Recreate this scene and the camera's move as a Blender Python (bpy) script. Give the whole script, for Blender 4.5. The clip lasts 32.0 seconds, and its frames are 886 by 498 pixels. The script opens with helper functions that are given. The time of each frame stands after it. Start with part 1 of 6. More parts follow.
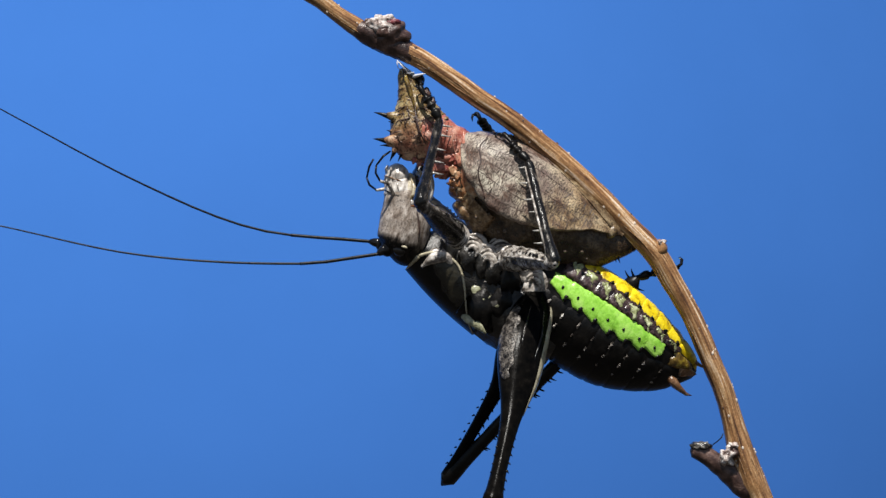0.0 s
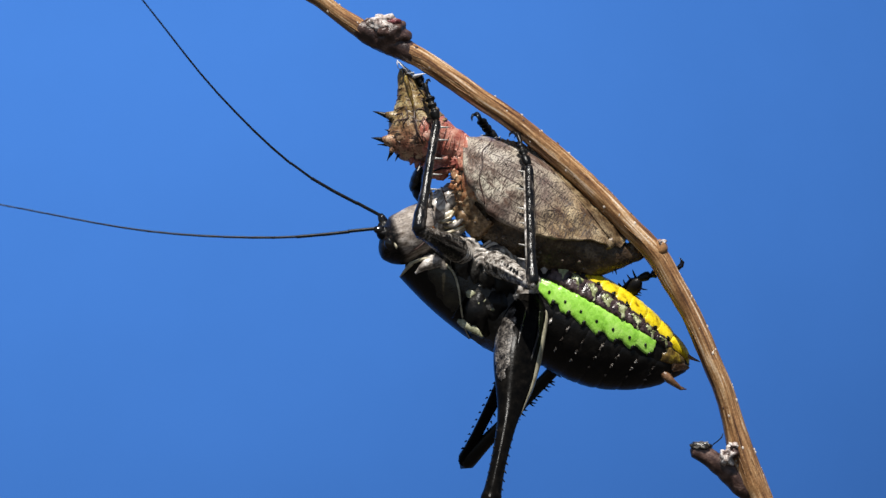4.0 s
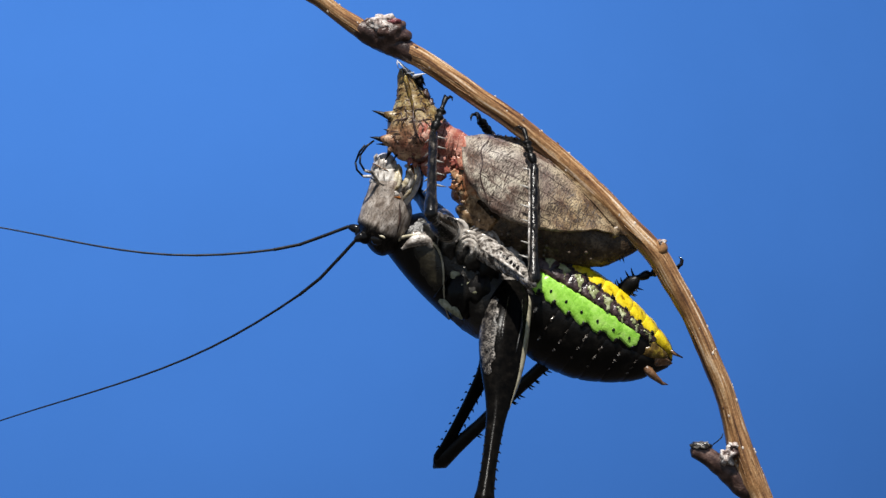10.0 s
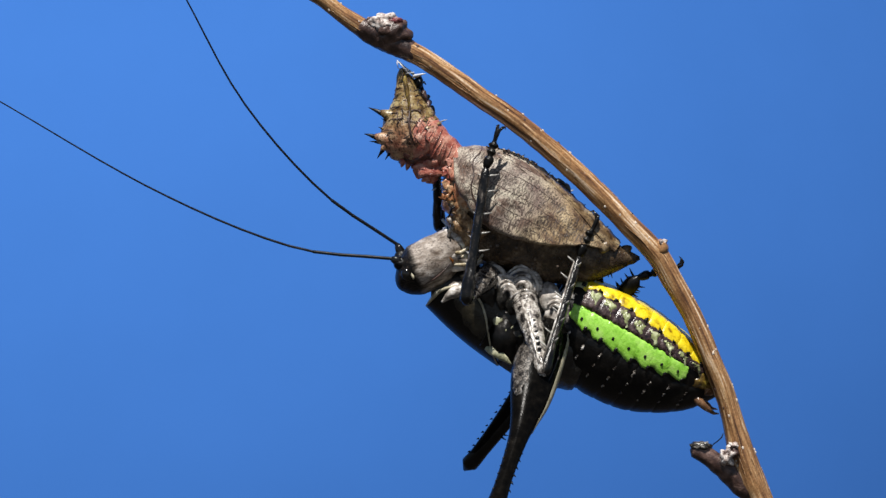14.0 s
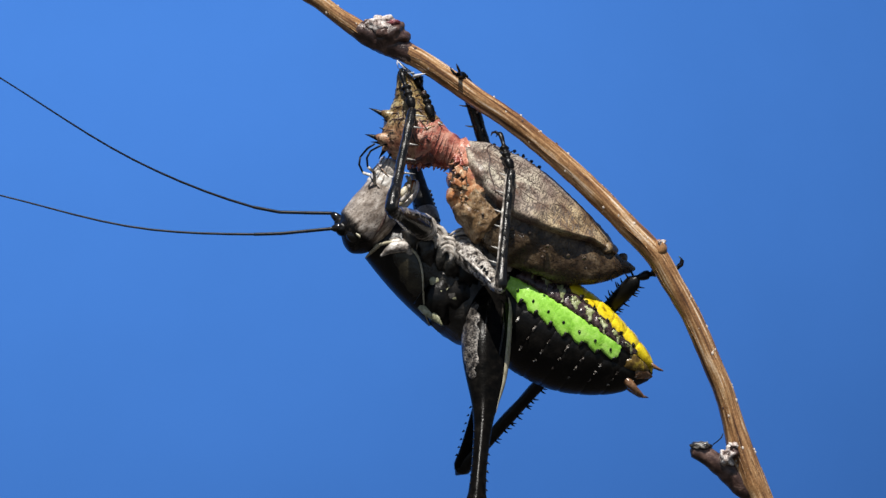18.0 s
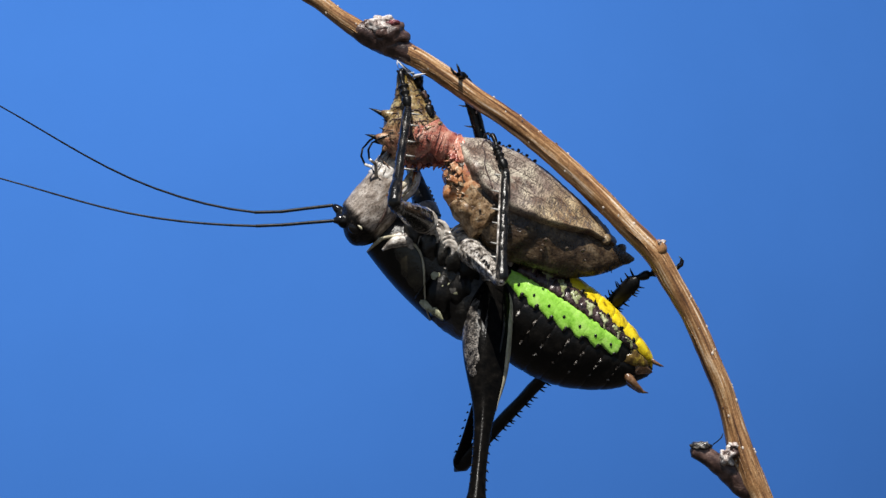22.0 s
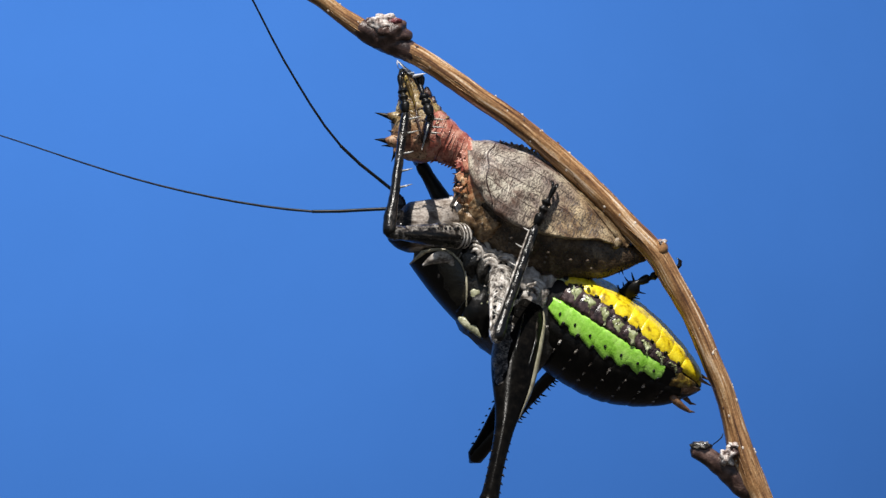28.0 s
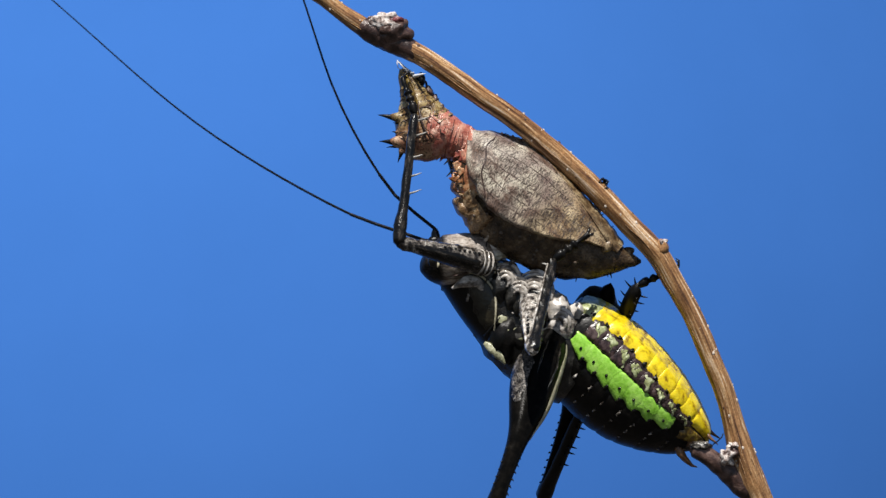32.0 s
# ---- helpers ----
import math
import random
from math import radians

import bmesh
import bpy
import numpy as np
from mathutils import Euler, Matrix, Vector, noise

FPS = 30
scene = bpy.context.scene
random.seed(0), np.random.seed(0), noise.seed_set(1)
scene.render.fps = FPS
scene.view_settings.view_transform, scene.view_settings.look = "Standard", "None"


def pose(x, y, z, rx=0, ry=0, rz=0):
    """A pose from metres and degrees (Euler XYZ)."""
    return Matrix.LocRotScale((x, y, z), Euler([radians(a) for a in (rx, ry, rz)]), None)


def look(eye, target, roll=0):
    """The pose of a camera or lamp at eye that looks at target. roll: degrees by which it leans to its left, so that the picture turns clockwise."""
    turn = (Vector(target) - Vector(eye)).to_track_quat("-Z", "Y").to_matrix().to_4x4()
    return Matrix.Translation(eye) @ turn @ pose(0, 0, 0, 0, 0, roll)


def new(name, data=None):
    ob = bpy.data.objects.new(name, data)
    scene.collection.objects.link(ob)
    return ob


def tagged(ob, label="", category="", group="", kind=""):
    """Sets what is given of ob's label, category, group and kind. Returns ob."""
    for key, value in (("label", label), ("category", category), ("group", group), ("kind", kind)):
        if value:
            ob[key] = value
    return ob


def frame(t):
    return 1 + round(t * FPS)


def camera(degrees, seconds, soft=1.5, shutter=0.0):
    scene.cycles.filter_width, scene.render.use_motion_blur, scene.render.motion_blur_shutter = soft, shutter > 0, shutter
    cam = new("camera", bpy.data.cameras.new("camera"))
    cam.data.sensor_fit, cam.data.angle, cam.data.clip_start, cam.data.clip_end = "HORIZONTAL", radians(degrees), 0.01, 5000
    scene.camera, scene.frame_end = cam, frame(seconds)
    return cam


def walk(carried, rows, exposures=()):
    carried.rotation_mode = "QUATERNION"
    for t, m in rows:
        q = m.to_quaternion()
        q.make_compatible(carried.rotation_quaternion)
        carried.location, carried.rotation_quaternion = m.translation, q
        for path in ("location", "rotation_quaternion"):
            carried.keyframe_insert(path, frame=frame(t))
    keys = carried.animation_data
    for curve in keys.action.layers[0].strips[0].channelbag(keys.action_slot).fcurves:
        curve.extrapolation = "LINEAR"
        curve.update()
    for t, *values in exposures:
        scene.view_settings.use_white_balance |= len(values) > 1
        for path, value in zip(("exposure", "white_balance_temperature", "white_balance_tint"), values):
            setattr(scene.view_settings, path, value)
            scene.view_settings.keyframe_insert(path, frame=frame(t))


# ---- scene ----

# ---- the camera: it stands still ----
cam = camera(20, 32.0, soft=1.42, shutter=0.4)
EYE = (0, -0.30, 0.6)
walk(cam, [(0.0, look(EYE, (0, 0, 0.6))), (32.0, look(EYE, (0, 0, 0.6)))])

# ---- light: one sun, high and in front, under a clear sky ----
world = bpy.data.worlds.new("sky")
scene.world = world
world.use_nodes = True
wn = world.node_tree
sky = wn.nodes.new("ShaderNodeTexSky")
sky.sky_type = "NISHITA"
sky.sun_disc = False
sky.sun_elevation = radians(66.5)
sky.sun_rotation = radians(189)
wn.links.new(sky.outputs[0], wn.nodes["Background"].inputs[0])
wn.nodes["Background"].inputs[1].default_value = 0.05
sun = new("sun", bpy.data.lights.new("sun", "SUN"))
sun.data.energy = 5.0
sun.data.angle = radians(0.6)
sun.data.color = (1.0, 0.96, 0.9)
scene.view_settings.exposure = 0.36
sun.matrix_world = look((-0.06, -0.39, 1.51), (0, 0, 0.6))

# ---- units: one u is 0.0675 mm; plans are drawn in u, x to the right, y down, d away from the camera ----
U = 2 * 0.30 * math.tan(radians(10)) / 1568
FAR = 0.30 / U


def place(x, y, d=0.0):
    """The point of the world on the line of sight through (x, y), d behind the main plane."""
    k = 1 + d / FAR
    return Vector(((x - 784) * k * U, d * U, 0.6 + (441 - y) * k * U))


def loc(x, y, d=0.0):
    """A point of a thing's own space, in u."""
    return Vector((x * U, d * U, -y * U))


def lerp(table, s):
    """Linear reading of a table of rows (s, values...)."""
    if s <= table[0][0]:
        return list(table[0][1:])
    for a, b in zip(table, table[1:]):
        if s <= b[0]:
            k = (s - a[0]) / (b[0] - a[0])
            return [p + (q - p) * k for p, q in zip(a[1:], b[1:])]
    return list(table[-1][1:])


def smooth(table, s):
    """Catmull-Rom reading of a table of rows (s, values...)."""
    n = len(table)
    if s <= table[0][0]:
        return list(table[0][1:])
    if s >= table[-1][0]:
        return list(table[-1][1:])
    i = max(j for j in range(n - 1) if table[j][0] <= s)
    p = [table[max(i - 1, 0)], table[i], table[i + 1], table[min(i + 2, n - 1)]]
    k = (s - p[1][0]) / (p[2][0] - p[1][0])
    h = p[2][0] - p[1][0]
    out = []
    for c in range(1, len(p[1])):
        m1 = (p[2][c] - p[0][c]) / max(p[2][0] - p[0][0], 1e-6) * h
        m2 = (p[3][c] - p[1][c]) / max(p[3][0] - p[1][0], 1e-6) * h
        out.append((2 * k**3 - 3 * k**2 + 1) * p[1][c] + (k**3 - 2 * k**2 + k) * m1 + (-2 * k**3 + 3 * k**2) * p[2][c] + (k**3 - k**2) * m2)
    return out


# ---- materials ----
MM = 0.001


def material(name, rough=0.5, metal=0.0, spec=0.5):
    m = bpy.data.materials.new(name)
    m.use_nodes = True
    b = m.node_tree.nodes["Principled BSDF"]
    b.inputs["Roughness"].default_value = rough
    b.inputs["Metallic"].default_value = metal
    b.inputs["Specular IOR Level"].default_value = spec
    return m, m.node_tree, b


def mottled(name, colors, size, stretch=(1, 1, 1), rough=0.5, bump=0.3, uv=False, grain=None, spec=0.5, detail=5, rvar=0.12, grit=0.3, second=None, dashes=None, patches=None):
    """Base colour from a ramp over noise of that size in metres, with a finer grain, optional stains, dark dashes and bump.
    colors: rows of (place, (r, g, b)).
    second: (colours, axis, from, to): a second ramp that takes over along an axis. dashes: (size, stretch, threshold, colour, amount).
    patches: (size, threshold, colour, amount): broad soft stains."""
    m, t, b = material(name, rough, spec=spec)
    tc = t.nodes.new("ShaderNodeTexCoord")
    mp = t.nodes.new("ShaderNodeMapping")
    mp.inputs["Scale"].default_value = [k / size for k in stretch]
    t.links.new(tc.outputs["UV" if uv else "Object"], mp.inputs[0])
    nz = t.nodes.new("ShaderNodeTexNoise")
    nz.inputs["Scale"].default_value = 1
    nz.inputs["Detail"].default_value = detail
    nz.inputs["Roughness"].default_value = 0.62
    t.links.new(mp.outputs[0], nz.inputs["Vector"])
    ramp = t.nodes.new("ShaderNodeValToRGB")
    e = ramp.color_ramp.elements
    e[0].position, e[0].color = colors[0][0], (*colors[0][1], 1)
    e[1].position, e[1].color = colors[-1][0], (*colors[-1][1], 1)
    for p, c in colors[1:-1]:
        k = e.new(p)
        k.color = (*c, 1)
    t.links.new(nz.outputs["Fac"], ramp.inputs[0])
    ground_color = ramp.outputs[0]
    if second:
        rows, axis, s0, s1 = second
        other = t.nodes.new("ShaderNodeValToRGB")
        e = other.color_ramp.elements
        e[0].position, e[0].color = rows[0][0], (*rows[0][1], 1)
        e[1].position, e[1].color = rows[-1][0], (*rows[-1][1], 1)
        for p, c in rows[1:-1]:
            e.new(p).color = (*c, 1)
        t.links.new(nz.outputs["Fac"], other.inputs[0])
        parts = t.nodes.new("ShaderNodeSeparateXYZ")
        t.links.new(tc.outputs["Object"], parts.inputs[0])
        shift = t.nodes.new("ShaderNodeMath")
        shift.operation = "MULTIPLY_ADD"
        shift.inputs[1].default_value = (s1 - s0) * 1.6
        t.links.new(nz.outputs["Fac"], shift.inputs[0])
        t.links.new(parts.outputs["XYZ".index(axis)], shift.inputs[2])
        way = t.nodes.new("ShaderNodeMapRange")
        way.interpolation_type = "SMOOTHSTEP"
        way.inputs[1].default_value, way.inputs[2].default_value = s0 + (s1 - s0) * 0.8, s1 + (s1 - s0) * 0.8
        t.links.new(shift.outputs[0], way.inputs[0])
        both = t.nodes.new("ShaderNodeMix")
        both.data_type = "RGBA"
        t.links.new(way.outputs[0], both.inputs[0])
        t.links.new(ramp.outputs[0], both.inputs[6])
        t.links.new(other.outputs[0], both.inputs[7])
        ground_color = both.outputs[2]
    if patches:
        ps, pt, pc, pa = patches
        broad = t.nodes.new("ShaderNodeTexNoise")
        broad.inputs["Scale"].default_value = 1 / ps
        broad.inputs["Detail"].default_value = 2.5
        t.links.new(tc.outputs["Object"], broad.inputs["Vector"])
        stain = t.nodes.new("ShaderNodeMapRange")
        stain.interpolation_type = "SMOOTHSTEP"
        stain.inputs[1].default_value, stain.inputs[2].default_value, stain.inputs[4].default_value = pt, pt + 0.16, pa
        t.links.new(broad.outputs["Fac"], stain.inputs[0])
        over = t.nodes.new("ShaderNodeMix")
        over.data_type = "RGBA"
        t.links.new(stain.outputs[0], over.inputs[0])
        t.links.new(ground_color, over.inputs[6])
        over.inputs[7].default_value = (*pc, 1)
        ground_color = over.outputs[2]
    fine = t.nodes.new("ShaderNodeTexNoise")
    fine.inputs["Scale"].default_value = 1 / (grain or size / 4)
    fine.inputs["Detail"].default_value = 3
    t.links.new(tc.outputs["Object"], fine.inputs["Vector"])
    mix = t.nodes.new("ShaderNodeMix")
    mix.data_type, mix.blend_type = "RGBA", "OVERLAY"
    mix.inputs[0].default_value = grit
    t.links.new(ground_color, mix.inputs[6])
    grey = t.nodes.new("ShaderNodeCombineColor")
    for i in range(3):
        t.links.new(fine.outputs["Fac"], grey.inputs[i])
    t.links.new(grey.outputs[0], mix.inputs[7])
    last = mix.outputs[2]
    height = fine.outputs["Fac"]
    if dashes:
        ds, dst, dt, dc, da = dashes
        bend = t.nodes.new("ShaderNodeTexNoise")
        bend.inputs["Scale"].default_value = 0.16 / ds
        bend.inputs["Detail"].default_value = 1
        t.links.new(tc.outputs["Object"], bend.inputs["Vector"])
        far = t.nodes.new("ShaderNodeVectorMath")
        far.operation = "MULTIPLY_ADD"
        far.inputs[1].default_value = (ds * 5, ds * 5, ds * 5)
        t.links.new(bend.outputs["Color"], far.inputs[0])
        t.links.new(tc.outputs["Object"], far.inputs[2])
        dm = t.nodes.new("ShaderNodeMapping")
        dm.inputs["Scale"].default_value = [k / ds for k in dst]
        t.links.new(far.outputs[0], dm.inputs[0])
        dn = t.nodes.new("ShaderNodeTexNoise")
        dn.inputs["Scale"].default_value = 1
        dn.inputs["Detail"].default_value = 1.5
        t.links.new(dm.outputs[0], dn.inputs["Vector"])
        dr = t.nodes.new("ShaderNodeMapRange")
        dr.inputs[1].default_value, dr.inputs[2].default_value = dt, dt - 0.07
        dr.inputs[3].default_value, dr.inputs[4].default_value = 0.0, da
        t.links.new(dn.outputs["Fac"], dr.inputs[0])
        md = t.nodes.new("ShaderNodeMix")
        md.data_type = "RGBA"
        t.links.new(dr.outputs[0], md.inputs[0])
        t.links.new(last, md.inputs[6])
        md.inputs[7].default_value = (*dc, 1)
        last = md.outputs[2]
        low = t.nodes.new("ShaderNodeMath")
        low.operation = "SUBTRACT"
        t.links.new(height, low.inputs[0])
        t.links.new(dr.outputs[0], low.inputs[1])
        height = low.outputs[0]
    t.links.new(last, b.inputs["Base Color"])
    rr = t.nodes.new("ShaderNodeMapRange")
    rr.inputs[3].default_value, rr.inputs[4].default_value = max(rough - rvar, 0.05), rough + rvar
    t.links.new(nz.outputs["Fac"], rr.inputs[0])
    t.links.new(rr.outputs[0], b.inputs["Roughness"])
    if bump:
        bp = t.nodes.new("ShaderNodeBump")
        bp.inputs["Strength"].default_value = bump
        bp.inputs["Distance"].default_value = 0.12 * MM if uv else size * 0.15
        t.links.new(height, bp.inputs["Height"])
        t.links.new(bp.outputs[0], b.inputs["Normal"])
    return m


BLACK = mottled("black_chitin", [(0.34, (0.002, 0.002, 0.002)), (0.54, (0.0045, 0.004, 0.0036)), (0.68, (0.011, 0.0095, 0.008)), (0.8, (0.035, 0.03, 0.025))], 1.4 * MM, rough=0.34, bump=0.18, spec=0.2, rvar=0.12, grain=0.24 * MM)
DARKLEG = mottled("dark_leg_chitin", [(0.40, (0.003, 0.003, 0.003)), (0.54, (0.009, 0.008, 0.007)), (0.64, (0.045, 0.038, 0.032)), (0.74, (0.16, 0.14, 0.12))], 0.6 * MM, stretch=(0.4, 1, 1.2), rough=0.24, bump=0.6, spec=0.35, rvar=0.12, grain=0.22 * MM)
GREYLEG = mottled("grey_mottled_chitin", [(0.38, (0.007, 0.006, 0.006)), (0.50, (0.05, 0.045, 0.04)), (0.60, (0.20, 0.185, 0.165)), (0.74, (0.40, 0.375, 0.34))], 0.8 * MM, rough=0.24, bump=0.5, rvar=0.12, grain=0.25 * MM, stretch=(0.8, 1, 1.6), dashes=(0.22 * MM, (1.6, 1, 0.7), 0.41, (0.012, 0.011, 0.010), 0.8))
HEADM = mottled("striated_face_black_crown", [(0.34, (0.002, 0.002, 0.002)), (0.54, (0.005, 0.0045, 0.004)), (0.68, (0.016, 0.014, 0.012)), (0.8, (0.07, 0.06, 0.05))], 0.9 * MM, stretch=(0.55, 1, 1.5), rough=0.36, bump=0.35, spec=0.18, rvar=0.1, grain=0.14 * MM, detail=6, grit=0.55,
                second=([(0.33, (0.085, 0.061, 0.046)), (0.44, (0.20, 0.162, 0.132)), (0.58, (0.36, 0.315, 0.275)), (0.72, (0.52, 0.475, 0.43))], "X", 1.1 * MM, 2.1 * MM), dashes=(0.17 * MM, (0.45, 1, 1.3), 0.45, (0.05, 0.038, 0.03), 0.65))
WHITELIP = mottled("silvery_white_chitin", [(0.30, (0.16, 0.13, 0.11)), (0.42, (0.40, 0.36, 0.32)), (0.55, (0.62, 0.585, 0.54)), (0.7, (0.78, 0.75, 0.71))], 0.9 * MM, stretch=(0.6, 1, 1.3), rough=0.18, bump=0.35, detail=4, grain=0.16 * MM)
CREAM = mottled("cream_mouth_skin", [(0.30, (0.13, 0.09, 0.045)), (0.44, (0.36, 0.30, 0.19)), (0.58, (0.60, 0.54, 0.41)), (0.74, (0.74, 0.70, 0.60))], 0.8 * MM, rough=0.2, bump=0.3, detail=3)
FACE = mottled("grey_brown_face", [(0.32, (0.085, 0.061, 0.046)), (0.45, (0.195, 0.157, 0.129)), (0.62, (0.36, 0.315, 0.275)), (0.75, (0.49, 0.445, 0.40))], 1.0 * MM, rough=0.32, bump=0.22, rvar=0.1, grain=0.15 * MM, stretch=(0.6, 1, 1.4), detail=6, grit=0.5, dashes=(0.2 * MM, (0.6, 1, 1.2), 0.43, (0.065, 0.047, 0.036), 0.6))
PALE = mottled("pale_cream_chitin", [(0.3, (0.24, 0.21, 0.14)), (0.6, (0.50, 0.46, 0.33)), (0.8, (0.60, 0.56, 0.44))], 0.8 * MM, rough=0.34, bump=0.3)
SILVER = mottled("silver_grey_skin", [(0.33, (0.03, 0.024, 0.02)), (0.44, (0.16, 0.138, 0.12)), (0.54, (0.42, 0.385, 0.345)), (0.68, (0.72, 0.69, 0.65))], 1.2 * MM, rough=0.15, bump=0.5, stretch=(1, 1, 1.6), grain=0.3 * MM, detail=3, grit=0.25)
FOLD = mottled("pale_skin_fold", [(0.30, (0.15, 0.128, 0.108)), (0.5, (0.39, 0.355, 0.315)), (0.7, (0.60, 0.565, 0.52))], 1.2 * MM, rough=0.22, bump=0.2, detail=3, grit=0.2)
DUSK = mottled("dark_satin_skin", [(0.34, (0.004, 0.0037, 0.0034)), (0.52, (0.014, 0.013, 0.011)), (0.66, (0.045, 0.041, 0.036)), (0.8, (0.14, 0.13, 0.115))], 1.4 * MM, rough=0.33, bump=0.5, detail=4, grain=0.25 * MM)
LOBE = mottled("olive_black_chitin_sheen", [(0.35, (0.006, 0.0055, 0.004)), (0.55, (0.020, 0.017, 0.010)), (0.72, (0.050, 0.043, 0.026))], 1.6 * MM, rough=0.3, bump=0.25, detail=3)
OLIVE = mottled("pale_olive_skin", [(0.32, (0.12, 0.115, 0.065)), (0.50, (0.31, 0.31, 0.195)), (0.68, (0.46, 0.455, 0.32))], 0.8 * MM, rough=0.3, bump=0.4)
HINDLEG = mottled("black_thigh_chitin", [(0.36, (0.002, 0.002, 0.002)), (0.56, (0.004, 0.0036, 0.0032)), (0.70, (0.008, 0.007, 0.006)), (0.82, (0.03, 0.027, 0.023))], 0.9 * MM, rough=0.2, bump=0.15, spec=0.03, grain=0.22 * MM)
MATT = mottled("matt_black_skin", [(0.36, (0.003, 0.003, 0.003)), (0.56, (0.007, 0.006, 0.0055)), (0.75, (0.02, 0.018, 0.016))], 0.9 * MM, rough=0.65, bump=0.3, spec=0.15)
PATCH = mottled("grey_speckled_chitin", [(0.38, (0.008, 0.007, 0.006)), (0.47, (0.06, 0.052, 0.045)), (0.58, (0.15, 0.135, 0.118)), (0.72, (0.32, 0.29, 0.26))], 0.8 * MM, rough=0.32, bump=0.4, spec=0.2, grain=0.18 * MM, dashes=(0.2 * MM, (1, 1, 1), 0.51, (0.005, 0.004, 0.004), 0.95))
GREEN = mottled("vivid_green_skin", [(0.28, (0.15, 0.38, 0.02)), (0.46, (0.27, 0.58, 0.06)), (0.60, (0.36, 0.67, 0.11)), (0.78, (0.48, 0.72, 0.20))], 1.3 * MM, rough=0.27, bump=0.2, grain=0.2 * MM, detail=3)
YELLOW = mottled("bright_yellow_skin", [(0.33, (0.22, 0.12, 0.004)), (0.42, (0.50, 0.36, 0.006)), (0.52, (0.72, 0.55, 0.010)), (0.75, (0.80, 0.66, 0.03))], 1.1 * MM, rough=0.3, bump=0.3, grain=0.2 * MM, detail=4)
OCHRE = mottled("ochre_skin", [(0.3, (0.03, 0.017, 0.006)), (0.52, (0.13, 0.08, 0.016)), (0.72, (0.48, 0.36, 0.04))], 0.9 * MM, rough=0.26, bump=0.35)
PURPLE = mottled("dark_purple_brown_skin", [(0.34, (0.010, 0.006, 0.006)), (0.52, (0.045, 0.026, 0.025)), (0.70, (0.11, 0.075, 0.07))], 1.0 * MM, rough=0.28, bump=0.4, detail=3)
SAGE = mottled("pale_sage_skin", [(0.32, (0.10, 0.095, 0.05)), (0.48, (0.26, 0.29, 0.12)), (0.64, (0.43, 0.46, 0.28))], 0.9 * MM, rough=0.32, bump=0.3, detail=3)
HORN = mottled("brown_horn", [(0.3, (0.06, 0.028, 0.012)), (0.55, (0.19, 0.10, 0.05)), (0.75, (0.36, 0.23, 0.13))], 0.6 * MM, rough=0.25, bump=0.3)
AMBER = mottled("amber_jaw", [(0.3, (0.08, 0.022, 0.006)), (0.5, (0.30, 0.095, 0.016)), (0.72, (0.52, 0.22, 0.05))], 0.8 * MM, rough=0.2, bump=0.2)
EYEM = mottled("glossy_black_eye", [(0.3, (0.002, 0.002, 0.002)), (0.8, (0.012, 0.010, 0.009))], 0.3 * MM, rough=0.1, bump=0.05)
SPINEM = mottled("pale_tipped_spine", [(0.3, (0.16, 0.15, 0.13)), (0.7, (0.6, 0.58, 0.54))], 0.25 * MM, rough=0.25, bump=0.05)
CASE = mottled("grey_tan_pupal_skin", [(0.34, (0.10, 0.056, 0.038)), (0.43, (0.21, 0.15, 0.118)), (0.50, (0.39, 0.33, 0.265)), (0.57, (0.49, 0.44, 0.35)), (0.68, (0.61, 0.565, 0.46))], 2.3 * MM, stretch=(0.75, 1, 1.4), rough=0.38, bump=0.08, grain=0.2 * MM, detail=5, grit=0.5,
               second=([(0.34, (0.07, 0.038, 0.020)), (0.43, (0.185, 0.115, 0.062)), (0.52, (0.32, 0.225, 0.125)), (0.66, (0.52, 0.41, 0.26))], "X", 8 * MM, 16 * MM), spec=0.25, patches=(4.2 * MM, 0.47, (0.20, 0.15, 0.135), 0.5),
               dashes=(0.15 * MM, (1.7, 1, 0.30), 0.49, (0.030, 0.021, 0.018), 0.8))
VEIN = mottled("brown_vein", [(0.3, (0.05, 0.034, 0.027)), (0.55, (0.12, 0.088, 0.07)), (0.75, (0.24, 0.19, 0.15))], 0.8 * MM, rough=0.4, bump=0.1)
TAN = mottled("olive_tan_pupal_skin", [(0.33, (0.036, 0.018, 0.006)), (0.44, (0.145, 0.083, 0.027)), (0.54, (0.27, 0.19, 0.075)), (0.69, (0.45, 0.375, 0.19))], 1.2 * MM, rough=0.34, bump=0.28, grain=0.22 * MM,
              second=([(0.30, (0.16, 0.05, 0.032)), (0.46, (0.34, 0.155, 0.095)), (0.58, (0.44, 0.27, 0.165)), (0.74, (0.50, 0.36, 0.24))], "Z", -5.2 * MM, -9 * MM), dashes=(0.26 * MM, (1.2, 1, 1.0), 0.45, (0.035, 0.020, 0.008), 0.85))
BELLY = mottled("brown_pupal_underside", [(0.34, (0.013, 0.008, 0.004)), (0.46, (0.045, 0.027, 0.014)), (0.58, (0.105, 0.071, 0.039)), (0.72, (0.22, 0.165, 0.105))], 1.6 * MM, rough=0.26, bump=0.4, grain=0.22 * MM, dashes=(0.25 * MM, (1, 1, 1), 0.42, (0.014, 0.009, 0.006), 0.7))
